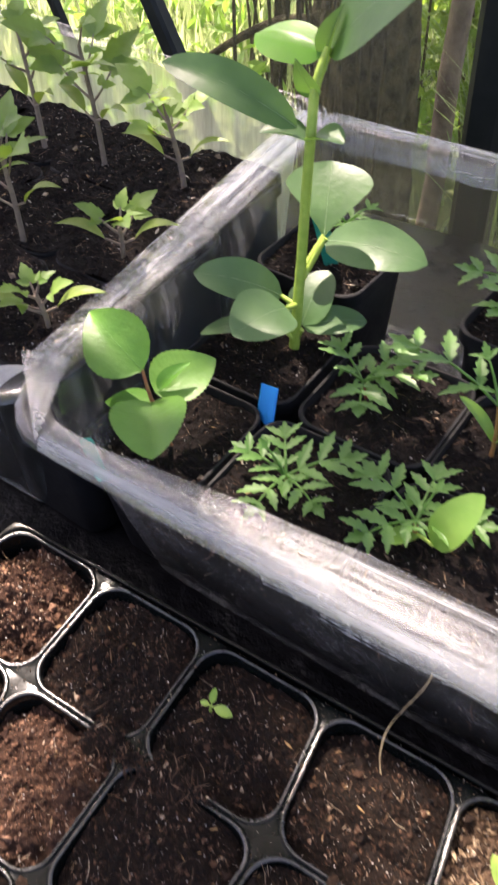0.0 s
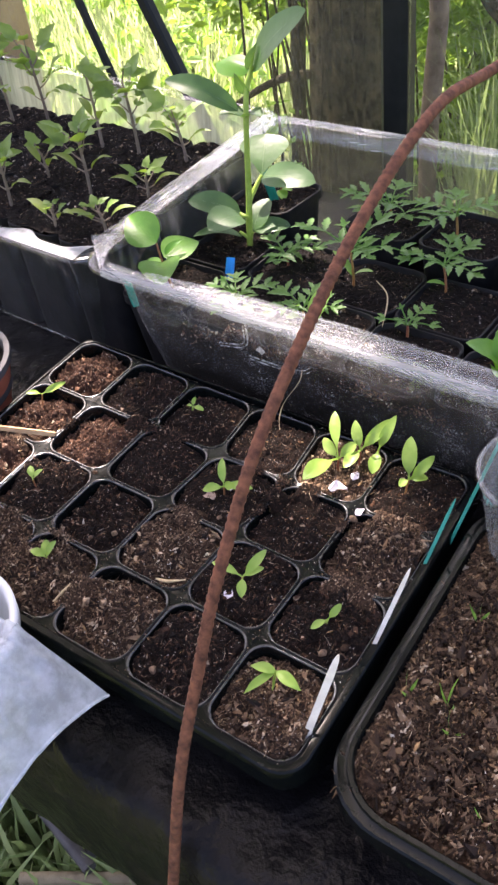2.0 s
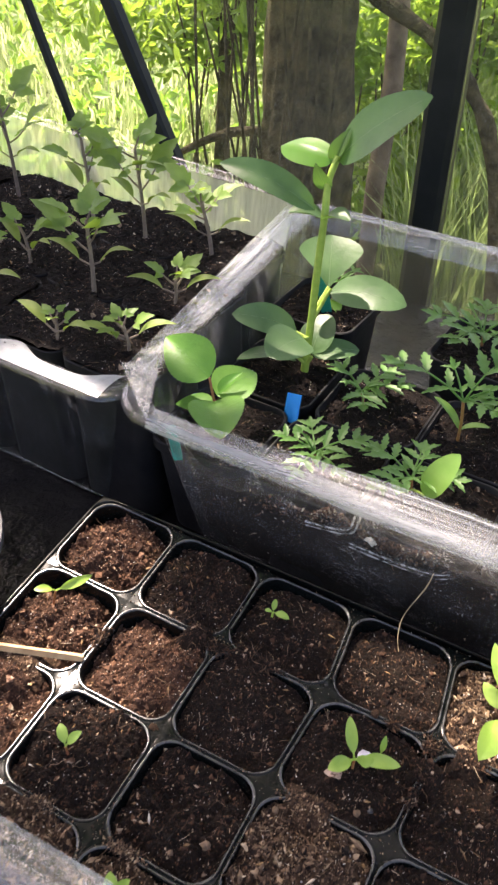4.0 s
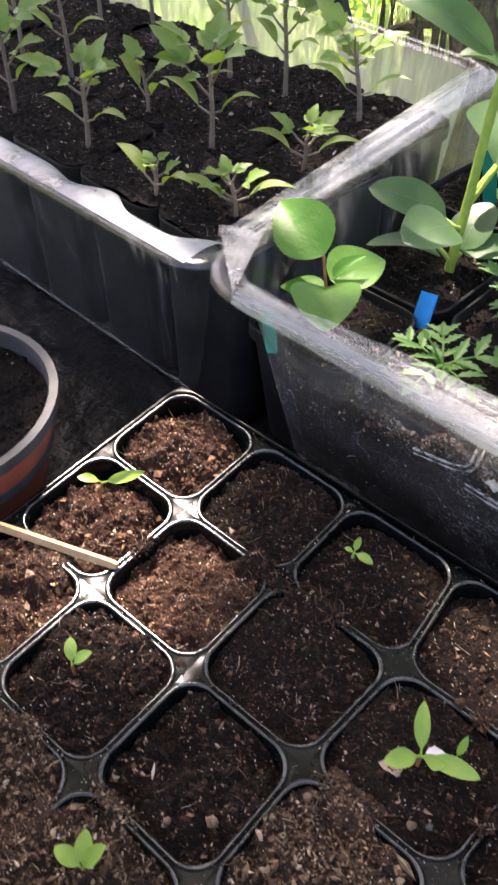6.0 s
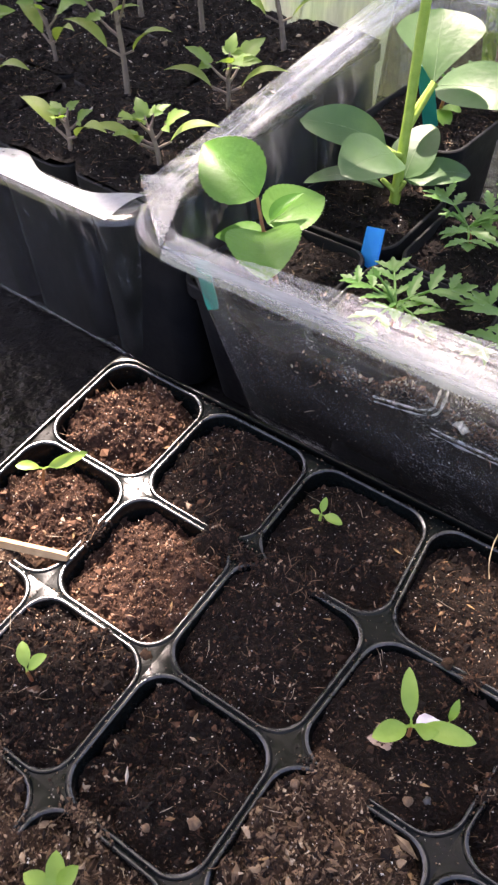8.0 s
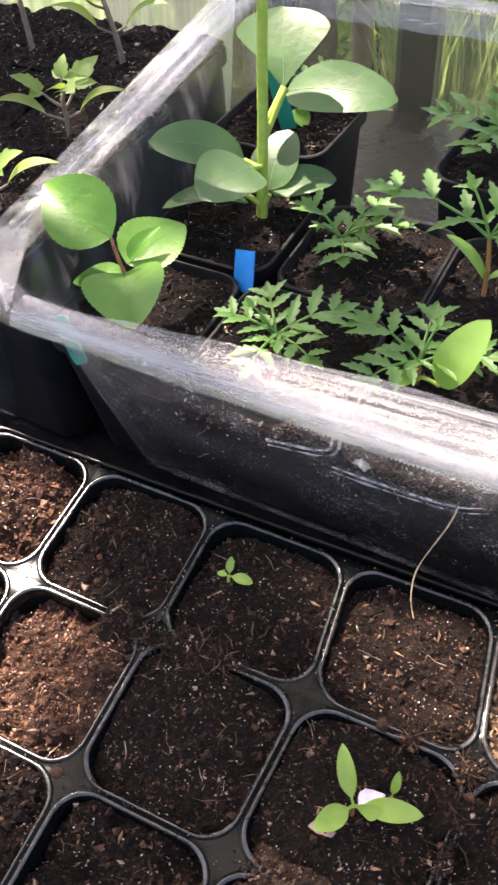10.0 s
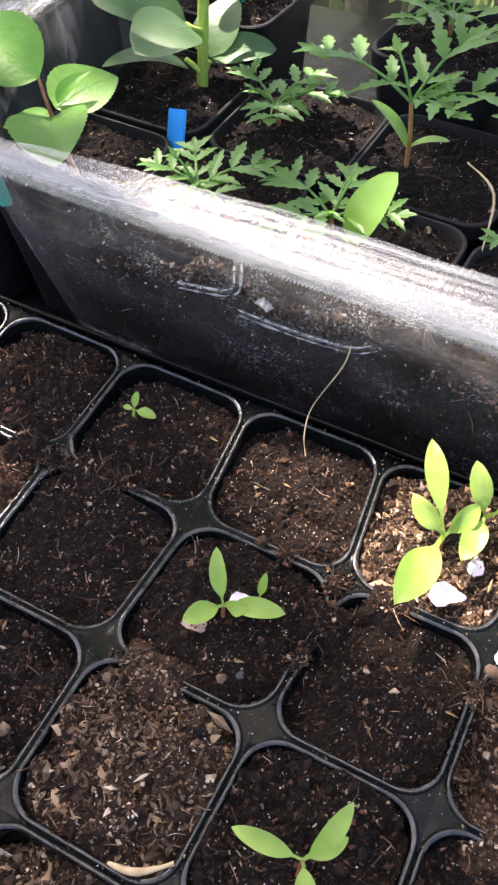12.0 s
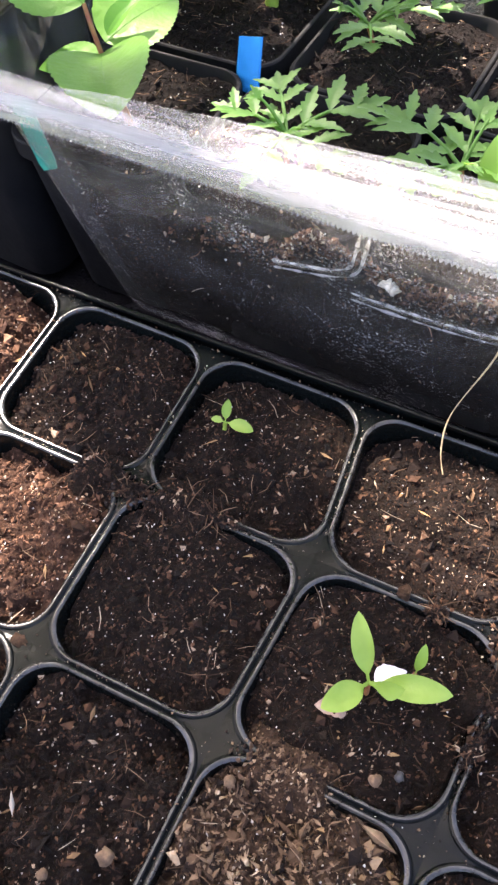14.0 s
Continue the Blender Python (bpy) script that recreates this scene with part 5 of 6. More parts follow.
def marigold(at, top, reach, seed, leaves=5, seed_leaf=None, spin=0.0, tips=()):
    t = thing("marigold_seedling", (at[0], at[1], at[2]), "young marigold seedling with feathery toothed leaves", "plant", "marigold seedlings")
    r = random.Random(seed)
    a = Vector(at)
    b = Vector(top)
    stem([a - Vector((0, 0, 0.006)), a.lerp(b, 0.5) + Vector((0.0006, 0, 0)), b], 0.0011, 0.0009, t, STEM_RED)
    for k in range(leaves):
        ang = radians(spin) + 2.4 * k + r.uniform(-0.2, 0.2)
        ln = reach * (1.0 if k < leaves - 2 else 0.5) * r.uniform(0.88, 1.08)
        out = Vector((math.cos(ang), math.sin(ang), 0))
        rise = r.uniform(0.1, 0.32) if k < leaves - 2 else 0.9
        tip = b + out * ln + Vector((0, 0, ln * rise))
        if k < len(tips):
            tip = Vector(tips[k])
            ln = (tip - b).length
            out = (tip - b).normalized()
        side = Vector((-out.y, out.x, 0)).normalized()
        g = Geo()
        pts = [b + (tip - b) * u + Vector((0, 0, 0.12 * ln * 4 * u * (1 - u))) for u in (0, 0.25, 0.5, 0.75, 0.95)]
        g.tube(pts, [0.0008, 0.0007, 0.0006, 0.0005, 0.0003], 5, 0, False)
        pairs = max(2, min(3, round(ln / 0.0085)))
        span = min(0.62 * ln, 0.0205)
        for i in range(pairs):
            u = 0.2 + 0.66 * i / (pairs - 1)
            l = span * (0.55 + 0.45 * math.sin(math.pi * (0.25 + 0.6 * i / (pairs - 1))))
            p = b + (tip - b) * u + Vector((0, 0, 0.12 * ln * 4 * u * (1 - u)))
            for s in (-1, 1):
                e = p + (side * s * 0.8 + out * 0.6 + Vector((0, 0, r.uniform(-0.15, 0.25)))) * l * r.uniform(0.88, 1.12)
                blade(g, p, e, l * r.uniform(0.32, 0.38), "lance", arch=0.06, teeth=4, depth=0.65, fold=0.14)
        blade(g, b + (tip - b) * 0.84, tip + (tip - b).normalized() * span * 0.5, span * 0.42, "lance", arch=0.0, teeth=4, depth=0.65, fold=0.14)
        part("leaf", g, MARI, t)
    if seed_leaf:
        for d, w, *start in seed_leaf:
            p = a.lerp(b, 0.35)
            tip = p + Vector(d)
            if start:
                q = p + Vector(start[0])
                stem([p, p.lerp(q, 0.5) + Vector((0, 0, 0.001)), q], 0.0009, 0.0008, t, STEM, "petiole", n=3)
                p = q
            leaf(t, PALE, p, tip, w, "oval", arch=0.12, up=(-0.3, -0.85, 0.4) if start else (0, 0, 1))


def tomato(at, height, lean, reach, seed, leaves=4, cots=True, spin=0.0):
    t = thing("tomato_seedling", (at[0], at[1], at[2]), "young tomato plant with hairy purplish stem", "plant", "tomato seedlings")
    r = random.Random(seed)
    a = Vector(at)
    b = a + Vector((lean[0], lean[1], height))
    stem([a - Vector((0, 0, 0.006)), a.lerp(b, 0.4) + Vector((0.001, 0.0005, 0)), b], 0.0019 if height > 0.03 else 0.0013, 0.0011, t, STEM_PURPLE)
    g = Geo()
    for k in range(int(1500 * height)):
        p = a.lerp(b, r.uniform(0.02, 0.98)) + Vector((0.001, 0.0005, 0)) * 0.5
        w = r.uniform(0, 6.28)
        o = Vector((math.cos(w), math.sin(w), r.uniform(-0.2, 0.3)))
        g.tube([p + o * 0.001, p + o * r.uniform(0.0024, 0.0034)], [0.00009, 0.00004], 3, 0, False)
    tagged(part("stem_hairs", g, STEM_PURPLE, t, "fine pale hairs"), kind="stuff")
    for k in range(leaves):
        ang = radians(spin) + 2.3 * k + r.uniform(-0.25, 0.25)
        out = Vector((math.cos(ang), math.sin(ang), 0))
        side = Vector((-out.y, out.x, 0))
        u0 = 1 - 0.1 * (leaves - 1 - k)
        p = a.lerp(b, max(0.55, u0))
        ln = reach * 1.35 * r.uniform(0.8, 1.1) * (1 if k < leaves - 1 else 0.6)
        steep = r.uniform(0.7, 1.3) if k < leaves - 1 else 2.0
        way = (out + Vector((0, 0, steep))).normalized()
        q = p + way * ln * 0.5
        g = Geo()
        g.tube(bent([p, p.lerp(q, 0.5) + Vector((0, 0, -0.03 * ln)), q], 4), [0.0009 - 0.00005 * i for i in range(9)], 5, 1, False)
        fall = (out + Vector((0, 0, r.uniform(0.2, 0.9)))).normalized()
        up = Vector((0.1, -0.3, 0.9)) - out * 0.6 + side * r.uniform(-0.3, 0.3)
        big = ln * r.uniform(0.52, 0.64)
        blade(g, q - way * 0.001, q + fall * big, big * 0.66, "tomato", up=up, arch=0.08, fold=0.1, wave=0.02, rows=26)
        for s in (-1, 1):
            for v, l in ((0.96, 0.74), (0.55, 0.34)) if ln > 0.03 else ((0.95, 0.66),):
                e = p.lerp(q, v)
                w = (side * s * 0.85 + out * 0.5 + Vector((0, 0, r.uniform(-0.05, 0.4)))).normalized()
                blade(g, e, e + w * big * l, big * l * 0.56, "tomato", up=up, arch=0.08, fold=0.1, rows=22)
        part("leaf", g, [TOMATO, STEM_PURPLE], t)
    if cots:
        p = a.lerp(b, 0.42 if height > 0.03 else 0.5)
        for s in (0, math.pi):
            w = radians(-25 + (seed * 37) % 60) + s
            d = Vector((math.cos(w), math.sin(w), 0.45))
            q = p + d * 0.008
            stem([p, p.lerp(q, 0.5), q], 0.0007, 0.0006, t, STEM_PURPLE, "petiole", n=2)
            leaf(t, SEEDLEAF, q, q + (d + Vector((0, 0, -0.25 + 0.04 * ((seed * 7) % 9)))) * 0.025, 0.0088, "lance", arch=0.16, fold=0.18)


def sprout(at, node, tips, label, stem_mat=STEM_RED):
    """A sprout whose leaves run from its node to given tips: (tip, width, shape)."""
    t = thing("seedling", at, label, "seedling", "sprouts in the module tray")
    a, b = Vector(at), Vector(node)
    stem([a - Vector((0, 0, 0.004)), a.lerp(b, 0.5), b], 0.0008, 0.0006, t, stem_mat, n=3)
    for tip, w, shape, *bend in tips:
        d = Vector(tip) - b
        leaf(t, COT, b, tip, w, shape, arch=bend[0] if bend else 0.1, cup=0.25, wave=0.05, up=(0.25, -0.75, 0.6) if d.z > 0.3 * d.length else (0.1, -0.2, 1))


def seedling(at, height, leaves, label, mat=COT, stem_mat=STEM_RED, lean=(0, 0)):
    """A sprout: leaves as (angle, length, width, rise, shape)."""
    t = thing("seedling", at, label, "seedling", "sprouts in the module tray")
    a = Vector(at)
    b = a + Vector((*lean, height))
    stem([a - Vector((0, 0, 0.004)), a.lerp(b, 0.5), b], 0.00075, 0.0006, t, stem_mat, n=3)
    for ang, ln, w, rise, shape in leaves:
        d = Vector((math.cos(radians(ang)), math.sin(radians(ang)), rise)).normalized()
        leaf(t, mat, b, b + d * ln, w, shape, arch=0.12, cup=0.18, up=(0.02, -0.02, 1) if rise < 1.5 else (0.3, -0.9, 0.2))
    return t


bean()
apple()
S = 0.08
marigold((0.112, 0.064, S), (0.113, 0.065, 0.092), 0.026, 1, 7, spin=200, tips=((0.09, 0.067, 0.095), (0.102, 0.083, 0.097), (0.134, 0.084, 0.096), (0.11, 0.043, 0.091), (0.133, 0.055, 0.093)))
marigold((0.117, 0.137, S), (0.115, 0.136, 0.092), 0.026, 2, 6, spin=20)
marigold((0.184, 0.129, S), (0.182, 0.13, 0.112), 0.036, 3, 6, [((-0.020, 0.004, 0.016), 0.007), ((0.018, 0.0, 0.008), 0.006)], spin=170, tips=((0.132, 0.142, 0.118), (0.226, 0.141, 0.114), (0.195, 0.16, 0.127), (0.205, 0.118, 0.118)))
marigold((0.172, 0.07, S), (0.172, 0.071, 0.091), 0.027, 4, 6, [((0.023, 0.008, 0.03), 0.0165, (0.010, -0.003, 0.001)), ((-0.004, -0.016, 0.008), 0.01)], spin=100)
marigold((0.172, 0.217, 0.092), (0.171, 0.219, 0.108), 0.034, 5, 6, spin=190)
marigold((0.255, 0.148, S), (0.25, 0.152, 0.103), 0.028, 6, 6, [((-0.012, -0.008, 0.004), 0.006)], spin=60)
marigold((0.238, 0.205, 0.092), (0.236, 0.207, 0.115), 0.03, 7, 6, spin=120)
marigold((0.252, 0.085, S), (0.252, 0.086, 0.09), 0.02, 8, 5, spin=80)
marigold((0.052, 0.226, 0.092), (0.06, 0.222, 0.118), 0.02, 9, 4, [((0.01, -0.01, -0.004), 0.01), ((0.014, -0.002, 0.002), 0.009)], spin=300)
lettuce = thing("lettuce_seedling", (0.335, 0.055, S), "young lettuce with broad bright green leaves", "plant")
stem([(0.335, 0.055, S - 0.004), (0.335, 0.055, 0.088), (0.335, 0.055, 0.094)], 0.0014, 0.0012, lettuce, n=3)
for tip, w in (((0.311, 0.048, 0.116), 0.02), ((0.328, 0.078, 0.122), 0.017), ((0.356, 0.045, 0.112), 0.018), ((0.338, 0.036, 0.106), 0.015), ((0.347, 0.07, 0.118), 0.014)):
    leaf(lettuce, APPLE, (0.335, 0.055, 0.094), tip, w, "oval", arch=0.15, cup=0.3, wave=0.04, teeth=8, depth=0.1)
Z = 0.119
for at, h, lean, reach, seed, n, spin in (
        ((-0.086, 0.119, Z), 0.055, (0.0, 0.002), 0.034, 1, 5, 200), ((-0.099, 0.206, Z), 0.072, (-0.006, 0.004), 0.034, 2, 6, 60), ((-0.027, 0.132, Z), 0.022, (0.003, 0.0), 0.024, 3, 4, 70),
        ((-0.24, 0.222, Z), 0.085, (-0.01, 0.006), 0.036, 4, 6, 20), ((-0.148, 0.205, Z), 0.068, (-0.012, 0.012), 0.03, 5, 5, 100), ((-0.038, 0.206, Z), 0.042, (-0.012, 0.006), 0.028, 6, 5, 140),
        ((-0.069, 0.054, Z), 0.02, (0.002, 0.002), 0.015, 7, 4, 30), ((-0.021, 0.068, Z), 0.02, (-0.003, 0.001), 0.018, 8, 5, 250), ((-0.146, 0.073, Z), 0.042, (0.004, 0.0), 0.028, 9, 4, 90),
        ((-0.152, 0.13, Z), 0.026, (-0.004, 0.003), 0.02, 10, 3, 30), ((-0.24, 0.14, Z), 0.065, (-0.006, 0.003), 0.032, 11, 5, 280), ((-0.299, 0.143, Z), 0.06, (-0.004, 0.003), 0.032, 12, 5, 120),
        ((-0.31, 0.23, Z), 0.08, (-0.005, 0.003), 0.032, 13, 5, 200), ((-0.22, 0.075, Z), 0.05, (-0.003, 0.003), 0.03, 14, 5, 10)):
    tomato(at, h, lean, reach, seed, n, True, spin)

sprout((0.131, -0.029, 0.043), (0.131, -0.026, 0.0525), [((0.13, -0.0205, 0.0575), 0.0032, "paddle"), ((0.1405, -0.025, 0.0515), 0.0044, "paddle"), ((0.1265, -0.027, 0.0535), 0.0024, "paddle")], "tiny pale green sprout in dark compost", STEM)
sprout((0.203, -0.087, 0.046), (0.203, -0.0855, 0.054), [((0.1945, -0.073, 0.066), 0.0058, "paddle"), ((0.1945, -0.0975, 0.057), 0.0072, "paddle"), ((0.212, -0.085, 0.0605), 0.006, "paddle"), ((0.2235, -0.081, 0.058), 0.007, "paddle")], "pale green sprout with four open leaves")
sprout((0.212, -0.08, 0.047), (0.213, -0.079, 0.056), [((0.213, -0.0735, 0.0645), 0.003, "paddle")], "very small pale sprout beside a larger one")
sprout((0.2597, -0.034, 0.045), (0.2597, -0.032, 0.059), [((0.2445, -0.008, 0.0765), 0.0078, "spoon"), ((0.2545, -0.0675, 0.068), 0.0125, "spoon"), ((0.2455, -0.026, 0.067), 0.0075, "paddle"), ((0.267, -0.02, 0.067), 0.0075, "paddle")], "bright yellow-green chard seedling with broad leaves")
sprout((0.27, -0.024, 0.045), (0.27, -0.02, 0.061), [((0.261, -0.010, 0.076), 0.0075, "paddle"), ((0.268, -0.039, 0.06), 0.0085, "paddle"), ((0.283, 0.0, 0.078), 0.008, "paddle", 0.3)], "bright green chard seedling beside its neighbour")
sprout((0.284, -0.02, 0.045), (0.281, -0.016, 0.062), [((0.287, -0.002, 0.084), 0.0072, "paddle", 0.24), ((0.285, -0.032, 0.056), 0.0085, "paddle")], "green chard seedling with drooping leaf")
sprout((0.307, -0.03, 0.044), (0.308, -0.026, 0.056), [((0.301, -0.009, 0.077), 0.0098, "paddle"), ((0.318, -0.010, 0.068), 0.0068, "paddle", 0.34), ((0.304, -0.032, 0.054), 0.006, "paddle"), ((0.318, -0.019, 0.056), 0.0065, "paddle")], "small upright green seedling with spoon leaves")
sprout((0.258, -0.147, 0.046), (0.258, -0.143, 0.056), [((0.2375, -0.145, 0.06), 0.0055, "paddle"), ((0.265, -0.126, 0.067), 0.006, "paddle"), ((0.2645, -0.154, 0.053), 0.006, "paddle"), ((0.267, -0.133, 0.059), 0.0055, "paddle")], "fresh green sprout with four leaves")
sprout((0.314, -0.145, 0.046), (0.315, -0.142, 0.052), [((0.3195, -0.134, 0.06), 0.0045, "paddle"), ((0.309, -0.151, 0.05), 0.0045, "paddle")], "small two-leaved sprout in dry compost", STEM)
sprout((0.309, -0.192, 0.043), (0.31, -0.187, 0.058), [((0.298, -0.193, 0.062), 0.006, "lance"), ((0.3265, -0.189, 0.055), 0.0065, "lance"), ((0.3, -0.204, 0.052), 0.005, "lance")], "green sprout with pointed leaves near the tray edge", STEM)
sprout((0.019, -0.078, 0.046), (0.0225, -0.0755, 0.0625), [((0.0385, -0.0625, 0.0705), 0.0052, "paddle"), ((0.0135, -0.0825, 0.0655), 0.0046, "paddle")], "yellow-green two-leaved sprout on a red stem")
seedling((0.082, -0.145, 0.046), 0.012, [(60, 0.010, 0.005, 0.6, "paddle"), (140, 0.011, 0.005, 0.4, "paddle")], "dull green sprout in shade")
seedling((0.14, -0.19, 0.046), 0.009, [(70, 0.013, 0.006, 1.0, "paddle"), (190, 0.012, 0.006, 0.3, "paddle"), (130, 0.012, 0.006, 0.5, "paddle")], "green two-leaved sprout in brown compost")


# ---- labels, sticks, small things ----
def label_stick(name, a, b, w, th, mat, label, cat="plant label", pointed=False):
    a, b = Vector(a), Vector(b)
    d = (b - a).normalized()
    s = d.cross(Vector((0.3, -0.8, 0.4))).normalized()
    n = s.cross(d)
    g = Geo()
    rows = []
    for u, k in ((0, 0.25 if pointed else 0.8), (0.12, 1), (0.8, 1), (0.93, 0.75 if pointed else 1), (0.98, 0.4 if pointed else 0.9), (1.0, 0.12 if pointed else 0.7)):
        p = a.lerp(b, u)
        x, y = w / 2 * k, th / 2
        rows.append([p + s * x + n * y, p - s * x + n * y, p - s * x - n * y, p + s * x - n * y])
    g.grid(rows, 0, True)
    g.add(rows[0], [(0, 1, 2, 3)])
    g.add(rows[-1], [(3, 2, 1, 0)])
    return tagged(part(name, g, mat, smooth=False), label, cat, "plant labels")


def blue_tag():
    g = Geo()
    a, b, c, d = Vector((0.0745, 0.1025, 0.079)), Vector((0.0865, 0.0965, 0.079)), Vector((0.085, 0.106, 0.0985)), Vector((0.0745, 0.1085, 0.0955))
    n = (b - a).cross(d - a).normalized() * 0.0009
    g.add([a, b, c, d, a + n, b + n, c + n, d + n], [(0, 1, 2, 3), (7, 6, 5, 4), (0, 4, 5, 1), (1, 5, 6, 2), (2, 6, 7, 3), (3, 7, 4, 0)])
    tagged(part("plant_label", g, BLUE, smooth=False), "short bright blue plastic plant label", "plant label", "plant labels")


blue_tag()
label_stick("plant_label", (0.341, -0.088, 0.034), (0.35, -0.053, 0.084), 0.0019, 0.001, TEAL, "narrow green plastic label at the tray edge", pointed=True)
label_stick("plant_label", (0.346, -0.055, 0.034), (0.362, -0.01, 0.112), 0.0019, 0.001, TEAL, "long narrow green plastic label at the tray edge", pointed=True)
label_stick("plant_label", (0.342, -0.146, 0.04), (0.3525, -0.117, 0.092), 0.0023, 0.001, WHITE, "slim white plastic label at the tray edge", pointed=True)
label_stick("plant_label", (0.338, -0.208, 0.042), (0.346, -0.181, 0.0925), 0.0038, 0.0012, WHITE, "broad pointed white wooden label", pointed=True)
label_stick("plant_label", (0.0405, 0.0255, 0.087), (0.0365, 0.0255, 0.112), 0.006, 0.001, TEAL, "green plastic label behind the tray wall")
label_stick("plant_label", (0.058, 0.216, 0.08), (0.054, 0.2, 0.135), 0.008, 0.001, TEAL, "green plastic label in the tall pot")
label_stick("wooden_stick", (-0.052, -0.143, 0.062), (0.058, -0.1, 0.0545), 0.0034, 0.0025, WOOD, "flat pale wooden stick lying on the tray", "stick")


def straw(pts, r, label):
    g = Geo()
    p = bent(pts, 6)
    g.tube(p, [r * (0.6 + 0.8 * abs(math.sin(i * 0.3))) for i in range(len(p))], 6)
    tagged(part("straw", g, STRAW), label, "straw", "dry straws")


straw([(0.2045, 0.0155, 0.0825), (0.2025, 0.013, 0.072), (0.1965, 0.0, 0.06), (0.197, -0.008, 0.052), (0.2, -0.013, 0.046)], 0.00021, "thin dry straw leaning on the clear tray")
straw([(0.232, 0.085, 0.083), (0.229, 0.1, 0.1), (0.214, 0.112, 0.103)], 0.00042, "bent dry grass stalk among the pots")
straw([(0.21, -0.167, 0.0515), (0.2185, -0.1655, 0.0527), (0.2265, -0.159, 0.0517)], 0.0008, "short bent straw on the tray ribs")
straw([(0.1645, -0.211, 0.0505), (0.1655, -0.203, 0.052), (0.165, -0.196, 0.0515)], 0.0006, "short dry straw on the compost")


def petal(at, size, turn, label, mat=PETAL):
    g = Geo()
    c = Vector(at)
    d = Vector((math.cos(radians(turn)), math.sin(radians(turn)), 0.08))
    blade(g, c - d * size / 2, c + d * size / 2, size * 0.7, "ovate", arch=0.1, cup=0.2, wave=0.1, teeth=4, depth=0.15)
    tagged(part("petal", g, mat), label, "petal", "fallen petals")


petal((0.268, -0.048, 0.0495), 0.0125, 20, "curled white fallen petal on sunlit compost")
petal((0.291, -0.06, 0.0495), 0.0072, 70, "small white fallen petal on the rib")
petal((0.2075, -0.081, 0.052), 0.009, 40, "pinkish fallen petal under a sprout")
petal((0.196, -0.094, 0.049), 0.009, 200, "withered brown petal under a sprout", WITHERED)
petal((0.253, -0.152, 0.048), 0.008, 120, "small white petal on compost")
petal((0.273, -0.033, 0.05), 0.008, 100, "white petal between seedlings")


def clod(at, size, seed, label, mat):
    bm = bmesh.new()
    bmesh.ops.create_icosphere(bm, subdivisions=2, radius=size)
    g = Geo()
    k = [Vector(v.co) * (1 + 0.55 * noise.noise(Vector(v.co) / size * 1.5 + Vector((seed, 0, 0)))) for v in bm.verts]
    g.add([Vector(at) + Vector((p.x, p.y, p.z * 0.7)) for p in k], [[v.index for v in f.verts] for f in bm.faces])
    bm.free()
    tagged(part("clod", g, mat), label, "clod", "lumps on the compost")


CHIP = solid("wood_chip", (0.07, 0.042, 0.024), (0.2, 0.125, 0.07), 500, 0.8, bump_by=0.0004)
for k, (x, y, z, s, m) in enumerate([(0.203, -0.057, 0.051, 0.003, DRY), (0.029, -0.088, 0.046, 0.0042, CHIP), (0.04, -0.03, 0.048, 0.005, DRY), (0.11, -0.114, 0.050, 0.0032, DRY), (0.289, -0.066, 0.048, 0.0036, CHIP), (0.245, -0.215, 0.046, 0.003, CHIP),
                                   (0.265, -0.2, 0.046, 0.0034, CHIP), (0.322, -0.16, 0.048, 0.003, CHIP), (0.25, -0.165, 0.048, 0.002, CHIP), (0.218, -0.103, 0.050, 0.0018, GREY_RIM), (0.224, -0.21, 0.046, 0.0026, CHIP), (0.331, -0.152, 0.049, 0.003, DRY),
                                   (0.213, -0.106, 0.049, 0.0022, CHIP), (0.18, -0.122, 0.049, 0.0022, CHIP), (0.16, -0.15, 0.049, 0.0028, CHIP), (0.148, -0.16, 0.049, 0.002, CHIP)]):
    clod((x, y, z), s * 0.72, k * 3.3, "small rough lump lying on the compost", m)


